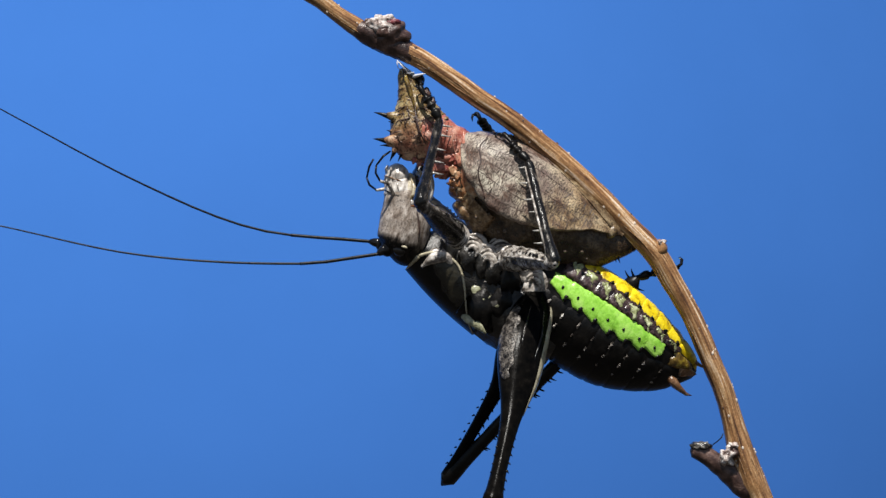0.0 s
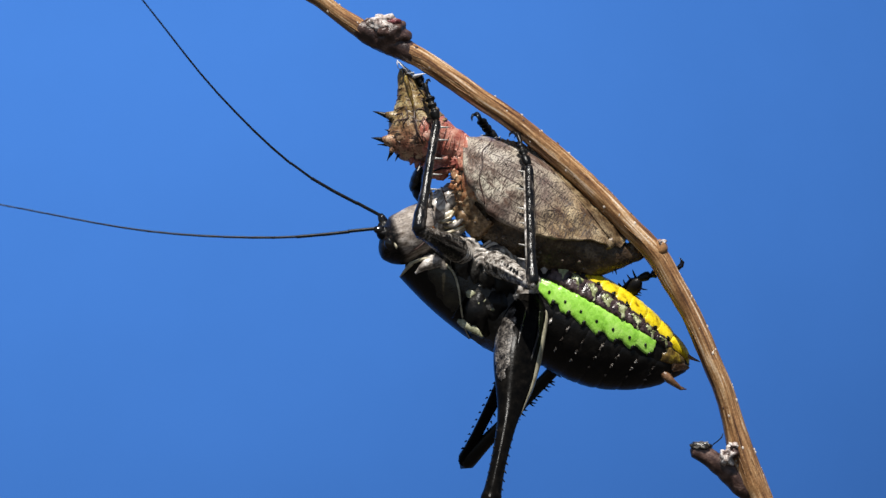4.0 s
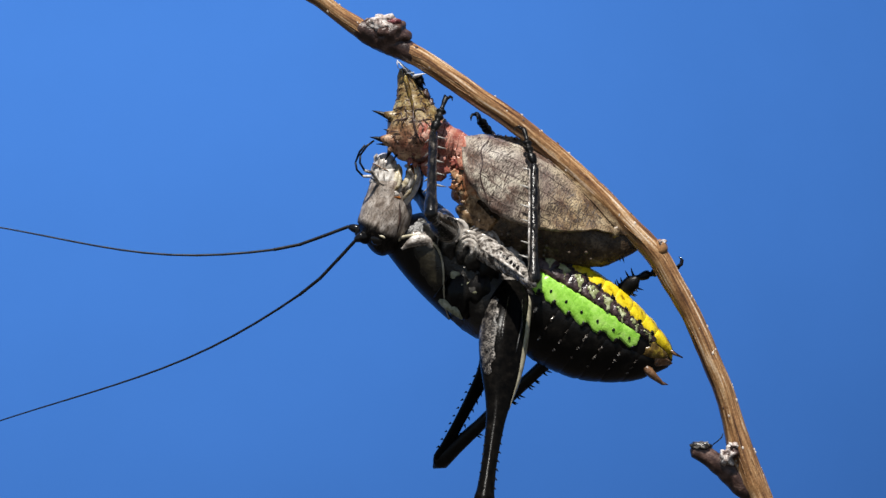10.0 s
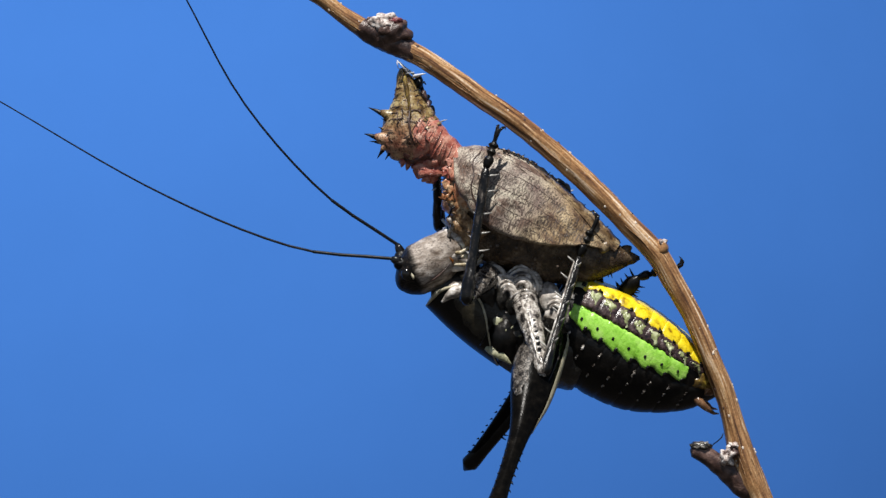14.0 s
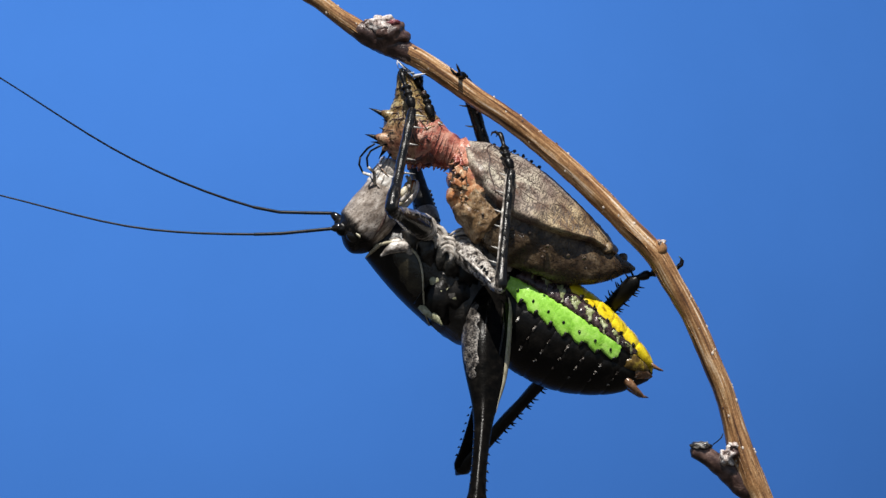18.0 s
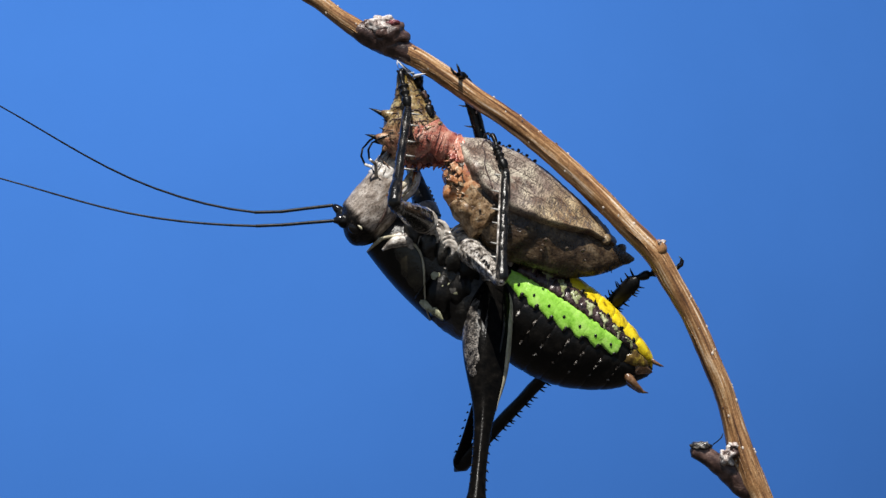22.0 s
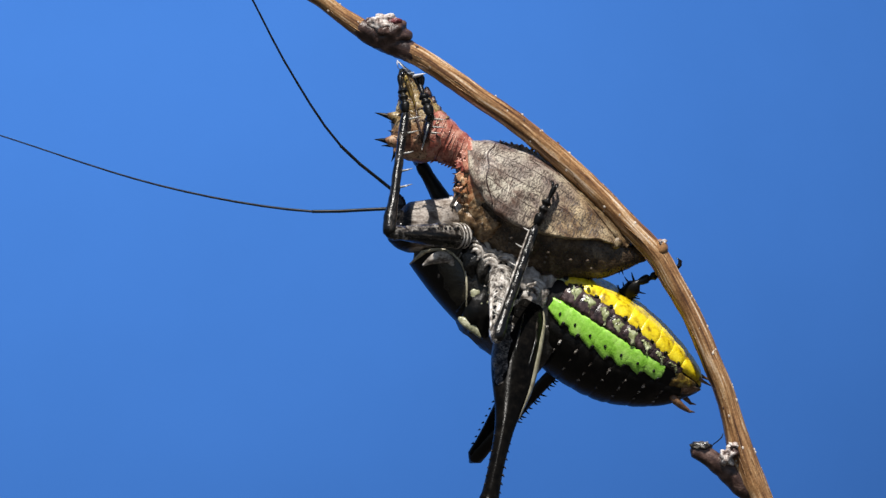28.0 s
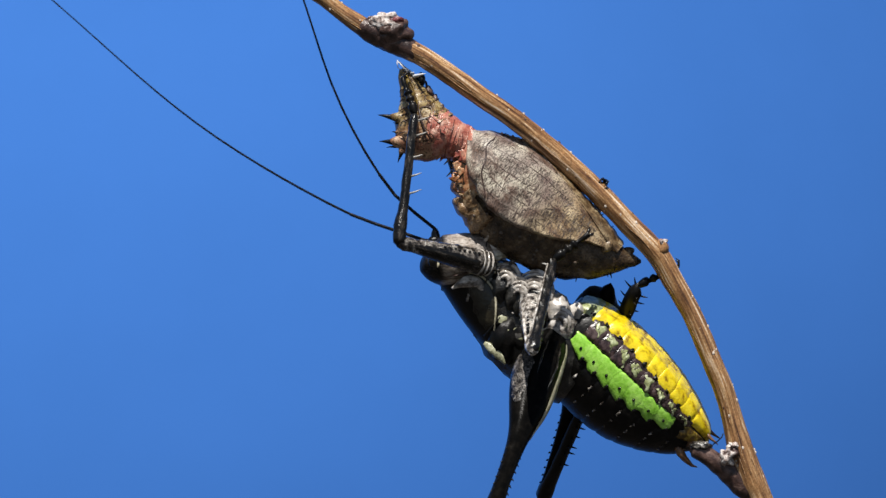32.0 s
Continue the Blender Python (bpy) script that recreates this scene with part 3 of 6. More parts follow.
def thorn(parent, x, y, tx, ty, r, d=-8, mat=BLACK, foot=TAN):
    ux, uy = tx - x, ty - y
    part("spine", rod([(x + ux * 0.1, y + uy * 0.1, d), (x + ux * 0.35, y + uy * 0.35 + 1, d), (x + ux * 0.7, y + uy * 0.7, d), (tx, ty, d)], [r * 0.8, r * 0.52, r * 0.26, 0.4], 10), mat, parent, "black-tipped spine")
    part("spine_foot", rod([(x - ux * 0.6, y - uy * 0.6, d + 6), (x - ux * 0.2, y - uy * 0.2, d + 2), (x + ux * 0.2, y + uy * 0.2, d), (x + ux * 0.42, y + uy * 0.42, d)], [r * 1.9, r * 1.35, r * 0.8, r * 0.45], 12), foot, parent)


for x, y, tx, ty, r in ((-27, 80, -63, 67, 10), (-24, 92, -40, 86, 4), (-38, 120, -70, 113, 10), (-38, 127, -60, 126, 5), (-33, 134, -46, 156, 7), (-20, 138, -32, 158, 6), (-34, 104, -45, 101, 4)):
    thorn(tail, x, y, tx, ty, r, -14)
for i in range(9):
    y = 40 + i * 12
    x = 24 + i * 6.2
    part("small_spine", rod([(x, y, -2), (x + 5, y - 1, -2), (x + 12, y - 3, -2)], [3.5, 2, 0.5], 6), BLACK, tail)
TAILROWS = [(0, 0, 15, 13), (30, 3, 21, 17), (50, 6, 28, 23), (75, 9, 42, 32), (100, 12, 54, 40), (120, 17, 57, 44), (134, 25, 47, 42)]


def on_tail(y, a, out=0.0):
    """A point of the tail's skin at that height, a degrees round it from the middle of the near side."""
    x, hw, hd = smooth(TAILROWS, y)
    return (x + (hw + out) * math.sin(radians(a)), y, -(hd + out) * math.cos(radians(a)))


# a network of fine dark cracks over the tail: long ones down it, broken ones round it
rng = random.Random(21)
for i in range(54):
    bm_y, bm_a = rng.uniform(36, 128), rng.uniform(-82, 82)
    down = rng.random() < 0.45
    n = rng.randint(5, 9)
    pts = []
    for k in range(n):
        pts.append(on_tail(bm_y, bm_a, 0.5))
        bm_y += rng.uniform(2.0, 4.2) if down else rng.uniform(-2.2, 2.2)
        bm_a += rng.uniform(-5, 5) if down else rng.uniform(3, 8)
        bm_y = min(max(bm_y, 20), 132)
    part("skin_crack", rod(pts, [0.3] + [rng.uniform(0.6, 1.25) for k in range(n - 2)] + [0.3], 5), DARKBARK, tail)
part("silk_pad", rod([(12, 13, -20), (17, 12.5, -30), (25, 11, -42), (36, 9, -52)], [1.0, 3.6, 2.6, 0.5]), SILK, chrysalis, "white silk pad")
part("silk_pad", rod([(-12, -16, 0), (0, -4, 2), (14, 6, 2), (24, 12, -2)], [1.5, 2.5, 2.5, 1.5]), SILK, chrysalis)

rng = random.Random(5)
for i in range(6):
    x0, x1 = rng.uniform(-8, 8), rng.uniform(-14, 26)
    y1 = -14 + 0.62 * (x1 + 14) + rng.uniform(-2, 3)
    part("silk_strand", rod([(x0, rng.uniform(0, 8), -30), ((x0 + x1) / 2 + rng.uniform(-3, 3), (y1 + 4) / 2 + 2, -38), (x1, y1, -44)], [1.2, 0.7, 1.0], 6), SILK, chrysalis)

# the front: own space with x along the body, y to its belly side
FRONT = [(-18, -6, 2, 8, 8), (-4, 4, 0, 22, 18), (30, 12, 0, 48, 38), (60, 20, 0, 66, 46), (100, 23, 0, 86, 52), (140, 24, 0, 92, 54), (178, 20, 0, 88, 54), (223, 14, 0, 80, 48), (258, 6, 0, 71, 42), (290, -5, 0, 57, 35), (310, -14, 0, 45, 29), (330, -26, 0, 30, 22), (350, -41, 0, 15, 13), (362, -49, 0, 9, 8), (368, -55, 0, 3, 3)]
front = part("front_section", tube([(r[0], r[0], r[1], r[2], r[3], r[4]) for r in FRONT], n=32, steps=54, noise_amp=0.10, noise_size=28), BELLY, chrysalis, "brown wrinkled front section")
RIDGE = [(-10, 2), (4, 13), (35, 42), (70, 57), (109, 66), (140, 63), (171, 54), (210, 36), (240, 18), (270, -8), (300, -24), (330, -40)]
CREST = [(-10, -2), (20, -32), (37, -42), (70, -60), (99, -68), (140, -72), (178, -70), (220, -67), (256, -64), (300, -60), (330, -54)]


def wing_case(side):
    bm = bmesh.new()
    rows = []
    for i in range(61):
        s = -10 + 335 * i / 60
        lo, hi = smooth(RIDGE, s)[0], smooth(CREST, s)[0]
        mid = smooth([(r[0], *r[1:]) for r in FRONT], s)
        fade = min(1, (s + 14) / 50, (334 - s) / 90)
        ring = []
        for j in range(27):
            k = j / 26
            w = hi + (lo - hi) * k
            c = (w - mid[0]) / max(mid[2], 1)
            under = mid[3] * math.sqrt(max(0.0, 1 - c * c))
            flare = (10 + 12 * k ** 3) * fade
            out = under + flare * min(1, k * 6) + 1.6 * math.sin(s * 0.11 + k * 2) * fade * k
            out += 2.2 * noise.noise(Vector((s / 34, w / 24, side)))
            if j == 0:
                out = under * 0.9
            x = s + 2.0 * noise.noise(Vector((s / 14, w / 14, 3)))
            hem = max(0.0, (k - 0.7) / 0.3) * fade * (3.0 * noise.noise(Vector((s / 15, side, 9))) + 1.6 * noise.noise(Vector((s / 6, side, 5))))
            ring.append(loc(x, w + hem, -side * max(out + 0.6 * hem, 1)))
        # the folded-under lip
        s2 = smooth(RIDGE, s)[0]
        c = (s2 - mid[0]) / max(mid[2], 1)
        under = mid[3] * math.sqrt(max(0.0, 1 - c * c))
        ring.append(loc(s, s2 + 3.5 * fade + hem, -side * (under + 14 * fade)))
        ring.append(loc(s, s2 + 1, -side * max(under - 8, 1)))
        rows.append(ring)
    grid(bm, rows, closed=False)
    return part("wing_case", bm, CASE, front, "grey-tan finely veined wing case")


wing_case(1)
wing_case(-1)


def on_case(s, w, out=0.0):
    mid = smooth([(r[0], *r[1:]) for r in FRONT], s)
    lo, hi = smooth(RIDGE, s)[0], smooth(CREST, s)[0]
    k = min(max((w - hi) / (lo - hi), 0), 1)
    c = (w - mid[0]) / max(mid[2], 1)
    fade = min(1, (s + 14) / 50, (334 - s) / 90)
    return -(mid[3] * math.sqrt(max(0.0, 1 - c * c)) + (10 + 12 * k ** 3) * fade * min(1, k * 6) + 1.6 * math.sin(s * 0.11 + k * 2) * fade * k + 2.2 * noise.noise(Vector((s / 34, w / 24, 1))) + out)


# raised veins: long ones that fan out from the seam, short ones across, and the ridge where the back begins
VEINS = (((38, -34), (80, -46), (128, -55)), ((44, -12), (90, -26), (142, -36), (190, -38)), ((48, 10), (96, 2), (150, -8), (206, -12), (250, -10)), ((54, 30), (104, 28), (160, 20), (216, 6)), ((66, 48), (112, 50), (156, 40)),
         ((98, -26), (94, -4), (99, 14), (106, 30)), ((142, -36), (148, -10), (158, 18)), ((196, -36), (202, -14), (212, 6)))
for v in VEINS:
    table = [(i, *p) for i, p in enumerate(v)]
    line = [smooth(table, (len(v) - 1) * i / 24) for i in range(25)]
    line = [(s + 1.6 * noise.noise(Vector((s / 9, w / 9, 7))), w + 1.6 * noise.noise(Vector((s / 9, w / 9, 11)))) for s, w in line]
    part("case_vein", rod([(s, w, on_case(s, w, -0.1)) for s, w in line], [0.5 + 0.55 * abs(noise.noise(Vector((i / 3, v[0][0], 1)))) for i in range(25)], 6), DARKBARK, front)
def back_edge(s):
    """Where the back begins: close under the crest."""
    return lerp([(112, -64), (143, -61), (200, -55), (252, -46), (300, -36), (326, -36)], s)[0]


rng = random.Random(31)
net = bmesh.new()
for i in range(620):
    u, v = rng.uniform(0.02, 1), rng.uniform(0.02, 0.98)
    s = 8 + 262 * u
    lo, hi = smooth(RIDGE, s)[0], smooth(CREST, s)[0]
    w = hi + (lo - hi) * (0.06 + 0.92 * v)
    if s > 112 and w < back_edge(s) + 3:
        continue
    # the lines stand across the case and lean over towards its hem; near the front they also run along
    lean = -0.15 + 0.75 * v + 0.3 * noise.noise(Vector((s / 40, w / 40, 2)))
    heading = math.pi / 2 - lean + rng.uniform(-0.2, 0.2) if rng.random() < 0.88 else rng.uniform(-0.5, 0.5)
    ln = rng.uniform(7, 20) * (1.0 if s > 90 else 0.8)
    pts = []
    for k in range(7):
        pts.append((s, w, on_case(s, min(w, lo - 1), 0.12)))
        heading += rng.uniform(-0.22, 0.22)
        s += math.cos(heading) * ln / 6
        w += math.sin(heading) * ln / 6
        if w > smooth(RIDGE, s)[0] - 2 or w < smooth(CREST, s)[0] + 2:
            break
    if len(pts) > 2:
        g = rng.uniform(0.3, 0.62)
        rod(pts, [g * (0.5 + 0.5 * math.sin(math.pi * (k + 0.5) / len(pts))) for k in range(len(pts))], 4, net)
part("vein_net", net, VEIN, front, "fine dark network of veins")
for side in (1, -1):
    ridge = [(114 + 8.0 * i, back_edge(114 + 8.0 * i)) for i in range(24)]
    part("back_ridge", rod([(s, w, side * on_case(s, w, 0.8)) for s, w in ridge], [0.6 + 1.1 * abs(math.sin(i * 1.7)) for i in range(24)], 7), CASE, front, "beaded ridge")


def back_skin():
    """The browner wrinkled back of the body, over the crest from ridge to ridge."""
    bm = bmesh.new()
    rows = []
    for i in range(44):
        s = 112 + 213 * i / 43
        w0 = back_edge(s)
        hi = smooth(CREST, s)[0] - 1.5
        row = []
        for j in range(25):
            k = abs(j / 12 - 1)
            w = hi + (w0 - hi) * k
            rise = 2.2 * math.sin(math.pi * min(0.5 + 0.5 * (1 - k), 1)) ** 0.4 - 0.4 + 1.2 * math.sin(s * 0.28 + 1.5 * k) * (1 - k) + 1.4 * noise.noise(Vector((s / 7, j / 3, 4)))
            row.append(loc(s, w - rise * (1 - k), (1 if j < 12 else -1) * -on_case(s, w, rise) * (1 if k > 0.04 else 0)))
        rows.append(row)
    grid(bm, rows, closed=False)
    part("back_skin", bm, BACKSKIN, front, "brown wrinkled back skin")


back_skin()
for i in range(10):
    s = 40 + 27.6 * i
    w = smooth(CREST, min(s, 318))[0]
    part("crest_hair", rod([(s, w + 3, -8), (s + 1, w - 2, -8), (s + 2, w - 3 - (i * 7) % 3, -8)], [1.5, 0.9, 0.3], 5), BLACK, front)
seam = []
for k in range(18):
    w = -36 + k * 5.8
    s = 30 + 0.75 * k * k * 0.3 + 3 * math.sin(k * 0.9)
    seam.append((s, w, on_case(s, w, 0.2)))
part("case_seam", rod(seam, [1.4] * 18, 6), DARKBARK, front, "dark seam across the wing case")
for i in range(3, 14):
    s = 12 + i * 8.5
    w = smooth(CREST, s)[0]
    part("crest_tooth", lump(s, w + 1, -6 - 8 * (i % 2), 3.2, 1.9, 5, 0.4, 4, i, 2), DARKBARK if i % 2 else CASE, front)
for s, w, tx, ty in ((298, 36, 312, 52), (330, -4, 346, 6), (345, -40, 356, -34)):
    thorn(front, s, w - 6, tx, ty, 6, -6, BLACK, BELLY)
for s, w in ((118, 78), (158, 84), (186, 66), (224, 62), (262, 48), (286, 30)):
    part("tubercle", lump(s, w, -49, 3.2, 3.2, 5, 0.2, 4, int(s), 3), PEARL, front, "wet glossy tubercle")
part("tip_wart", lump(306, -30, on_case(306, -30, -3), 9, 12, 7, 0.15, 6, 2, 3), BACKSKIN, front, "oval brown wart near the tip")
for s, w, tx, ty in ((322, 8, 333, 24), (336, -8, 352, 3), (346, -34, 360, -28)):
    thorn(front, s, w, tx, ty, 5, -10, BLACK, BELLY)
for s, w, q in ((104, 96, -40), (226, 70, -42), (230, 78, -38), (300, 34, -34), (150, 92, -44)):
    part("wet_bead", lump(s, w, q, 2.6, 2.6, 2.6, 0.1, 3, s, 2), PEARL, front)
# the torn edge at the neck: orange and brown rags
rng = random.Random(11)
for x, y, d, rx, ry, m in ((18, 12, 2, 20, 22, PINK), (88, 98, -4, 30, 16, SCAB), (34, 40, 10, 24, 30, TORN), (56, 68, 12, 28, 26, TORN), (28, 28, -16, 15, 20, TORN)):
    part("torn_flesh", lump(x, y, d, rx, ry, 26, 0.14, 14, rng.random() * 9, 4), m, front, "torn orange-brown flesh")


def torn_skin(s0, s1, top, mat, rise, seed, label):
    """A ragged layer of torn skin that wraps the front from below the wing case to the belly."""
    bm = bmesh.new()
    rows = []
    for i in range(49):
        row = []
        for j in range(33):
            q = j / 32
            s = s0 + (s1 - s0) * i / 48
            s += (4 * noise.noise(Vector((q * 9, seed, 0))) + 3 * noise.noise(Vector((q * 23, seed, 4)))) * (1 if i > 24 else 0.4)
            y, dd, hw, hd = smooth(FRONT, max(s, -16))
            a0 = math.acos(min(max((smooth(RIDGE, s)[0] - top - y) / hw, -0.98), 0.98))
            a = a0 + (-0.6 - a0) * q
            e = min(1, (48 - i) / 5, i / 3 + 0.4, (32 - j) / 3 + 0.2)
            o = (rise + 1.7 * noise.noise(Vector((s / 9, q * 7, seed))) + 1.0 * noise.noise(Vector((s / 3.5, q * 17, seed)))) * e - 2.5 * (1 - e)
            row.append(loc(s, y + (hw + o) * math.cos(a), -(hd + o) * math.sin(a)))
        rows.append(row)
    grid(bm, rows, closed=False)
    part("torn_flesh", bm, mat, front, label)


torn_skin(-12, 88, 12, TORN, 6.0, 3.1, "torn pink and orange flesh")
torn_skin(62, 132, -8, SCAB, 7.0, 8.3, "olive dried flesh")
TEAR = [(0, -4, 30), (0.3, 12, 54), (0.6, 40, 76), (1, 84, 104)]
for i in range(26):
    k = i / 25
    x, y = smooth(TEAR, k)
    q = rng.uniform(-26, 14)
    x += rng.uniform(-3, 5)
    part("flesh_rag", rod([(x + 16, y - 4, q), (x + 4, y + rng.uniform(-4, 4), q + rng.uniform(-4, 4)), (x - rng.uniform(-2, 5), y + rng.uniform(0, 7), q + rng.uniform(-6, 6))], [4.2, 2.4, 0.6], 6), PINK if k < 0.2 else TORN if k < 0.7 else SCAB, front)

def flake(x, y, d, turn, tilt, ln, wd, mat, seed):
    """A thin curled flake of torn skin with a ragged end."""
    bm = bmesh.new()
    rows = []
    for i in range(7):
        k = i / 6
        half = wd * (1 - 0.45 * k) * (1 + 0.5 * noise.noise(Vector((k * 4, seed, 0))))
        row = []
        for j in range(6):
            q = j / 5 * 2 - 1
            run = ln * k * (1 + 0.45 * noise.noise(Vector((q * 3, seed, 2))))
            lift = ln * tilt * k * k + 1.5 * noise.noise(Vector((k * 3, q * 3, seed)))
            cx, cy = run * math.cos(turn) - half * q * math.sin(turn), run * math.sin(turn) + half * q * math.cos(turn)
            row.append((x + cx, y + cy, d - lift))
        rows.append(row)
    loop = [[loc(*p) for p in r] + [loc(p[0], p[1], p[2] + 1.6) for p in reversed(r)] for r in rows]
    grid(bm, loop)
    part("skin_flake", bm, mat, front, "ragged flake of torn skin")


rng = random.Random(17)
for i in range(15):
    k = i / 20
    x, y = smooth(TEAR, k)
    mat = (PINK, TORN, TORN, SCAB, SCAB)[min(int(k * 5), 4)]
    flake(x + rng.uniform(8, 26), y + rng.uniform(-12, 2), rng.uniform(-36, -20), math.pi + rng.uniform(-0.9, 0.7) - 0.5 * k, rng.uniform(-0.1, 0.08), rng.uniform(10, 18), rng.uniform(6, 11), mat, i * 1.7)

# ---- the bush-cricket ----
KX, KY = 870, 500
katydid = empty("bush_cricket")
katydid.matrix_world = Matrix.Translation(place(KX, KY, 0))
tagged(katydid, "black bush-cricket with green stripe and yellow belly, eating the chrysalis", "insect")
kk = lambda rows: [(r[0], r[1] - KX, r[2] - KY, *r[3:]) for r in rows]

thorax = part("thorax", tube(kk([(0, 700, 428, 0, 30, 30), (40, 735, 432, 0, 44, 44), (90, 782, 452, 0, 62, 56), (140, 828, 486, 0, 80, 64), (190, 872, 520, 0, 86, 70), (240, 915, 548, 0, 84, 72), (290, 960, 572, 0, 70, 66)]), n=28, steps=36, noise_amp=0.12, noise_size=26), DUSK, katydid, "black thorax with pale spots")
for x, y, rx, ry, d, m, n in ((812, 498, 7, 8, -60, OLIVE, "pale_spot"), (832, 513, 9, 6, -65, OLIVE, "pale_spot"), (846, 524, 5, 4, -67, OLIVE, "pale_spot")):
    part(n, lump(x - KX, y - KY, d + 2, rx * 1.4, ry * 1.4, 4, 0.5, 9, x, 3), m, thorax, "pale cream spot")
# folded side plates and the coxae that carry the legs
for x, y, rx, ry, d, m, s in ((772, 424, 20, 26, -42, DUSK, 1), (800, 440, 20, 30, -50, DUSK, 2), (822, 448, 17, 30, -54, DUSK, 3), (842, 462, 20, 32, -56, DUSK, 4), (868, 478, 24, 30, -56, BLACK, 5),
                              (904, 468, 22, 26, -50, FOLD, 6), (914, 500, 26, 26, -56, SILVER, 7), (938, 470, 17, 18, -40, FOLD, 8), (860, 520, 34, 30, -54, BLACK, 9), (820, 530, 30, 40, -50, BLACK, 10)):
    part("side_plate", lump(x - KX, y - KY, d, rx, ry, 20, 0.35, 10, s, 3), m, thorax)
# nested folds of pale skin round the roots of the legs
for cx, cy, cd, r0, a0, a1, count in ((806, 430, -56, 8, -150, 60, 4), (832, 452, -62, 8, -170, 80, 4), (858, 446, -60, 10, -170, 30, 5), (910, 492, -62, 10, -150, 60, 3)):
    for i in range(count):
        r = r0 + 5.8 * i
        pts = []
        for j in range(13):
            a = radians(a0 + (a1 - a0) * j / 12 + 9 * i)
            wob = 1 + 0.12 * noise.noise(Vector((j / 3, i, cx)))
            pts.append((cx - KX + r * wob * math.cos(a), cy - KY + 1.25 * r * wob * math.sin(a), cd - 12 + 3.6 * i))
        part("skin_fold", rod(pts, [4.6 * math.sin(math.pi * (j + 0.6) / 13.2) + 0.4 for j in range(13)], 10), FOLD if i % 2 else SILVER, thorax)
for i in range(9):
    a = i / 8
    x, y = 742 + 66 * a, 448 - 20 * math.sin(a * 3)
    part("neck_fold", rod([(x - KX, y - KY - 26, -34 - 10 * a), (x - KX + 7, y - KY, -52 - 6 * a), (x - KX + 3, y - KY + 24, -50 - 6 * a)], [2.5, 4, 2.5], 6), SILVER, thorax)

# the collar: a saddle over the back with a pale rim
PO = (686 - KX, 456 - KY)
PA = math.atan2(117, 110)


def saddle_point(s, th, grow=0.0):
    hd = lerp([(0, 52), (40, 60), (110, 68), (170, 66)], s)[0] + grow
    hw = lerp([(0, 62), (60, 66), (170, 60)], s)[0] + grow
    w = hw * (1 - math.cos(th)) - grow
    d = -hd * math.sin(th)
    sag = -5 * math.sin(math.pi * s / 165)
    w += sag + 0.5
    x = PO[0] + s * math.cos(PA) + w * math.sin(PA)
    y = PO[1] + s * math.sin(PA) - w * math.cos(PA)
    return x, y, d


EDGE = [(0, 62), (10, 80), (26, 94), (48, 99), (72, 96), (95, 84), (115, 68), (135, 50), (152, 33), (166, 20)]


def make_collar():
    bm = bmesh.new()
    for grow in (0.0, -3.0):
        rows = []
        for i in range(29):
            s = 166 * i / 28
            top = radians(smooth(EDGE, s)[0])
            rows.append([loc(*saddle_point(s, top * (2 * j / 32 - 1), grow)) for j in range(33)])
        grid(bm, rows, closed=False)
    collar = part("collar", bm, BLACK, katydid, "glossy black collar plate with a pale rim")
    for side in (1, -1):
        pts = [saddle_point(166 * i / 40, side * radians(smooth(EDGE, 166 * i / 40)[0]), 0.6) for i in range(41)]
        part("rim", rod(pts, [3.0 - 0.046 * i for i in range(41)], 8), PALE, collar, "pale cream rim")
        part("front_rim", rod([saddle_point(1, side * radians(14 + 50 * i / 12), 0.6) for i in range(13)], [0.8 + 0.3 * i for i in range(13)], 8), PALE, collar)
        # olive side lobe, its colour lightened to stand in for the collar's sheen
        lm = bmesh.new()
        rows = []
        for i in range(21):
            s = 14 + 112 * i / 20
            top = smooth(EDGE, s)[0] - 3
            low = top - (40 + 9 * noise.noise(Vector((i / 3, side, 1)))) * math.sin(math.pi * i / 20) ** 0.6
            rows.append([loc(*saddle_point(s, side * radians(low + (top - low) * j / 10), -0.25 + 1.2 * (j / 10) ** 0.5 * math.sin(math.pi * i / 20))) for j in range(11)])
        grid(lm, rows, closed=False)
        part("side_lobe_sheen", lm, LOBE, collar, "olive-black side lobe with its sheen painted in")
    part("collar_fold", rod([saddle_point(118 - 0.4 * i * i, radians(38 + 9 * i), 0.2) for i in range(6)], [1, 2, 2.4, 2.4, 2, 1], 8), BLACK, collar)
    return collar


collar_plate = make_collar()
for side in (1, -1):
    part("wing_stub", tube([(0, 783 - KX, 540 - KY, -52 * side, 3, 3), (14, 794 - KX, 547 - KY, -58 * side, 7.5, 3.5), (30, 810 - KX, 559 - KY, -61 * side, 7, 3.5), (44, 824 - KX, 573 - KY, -60 * side, 2, 2)], n=12, steps=14, noise_amp=0.3, noise_size=8), OLIVE, katydid, "short pale wing stub")
    part("neck_skin", lump(742 - KX, 428 - KY, -44 * side, 12, 9, 9, 0.3, 9, 3), SILVER, thorax, "pale wrinkled neck skin")
    part("neck_skin", lump(755 - KX, 436 - KY, -54 * side, 9, 14, 8, 0.4, 7, 5), SILVER, thorax)

    part("neck_skin", tube([(0, 716 - KX, 452 - KY, -56 * side, 2, 4), (14, 730 - KX, 443 - KY, -60 * side, 7, 7), (30, 746 - KX, 436 - KY, -62 * side, 11, 8), (46, 761 - KX, 438 - KY, -62 * side, 9, 8), (60, 770 - KX, 450 - KY, -60 * side, 3, 4)], n=16, steps=24, noise_amp=0.22, noise_size=13), SILVER, thorax, "pale curled fold of neck skin")

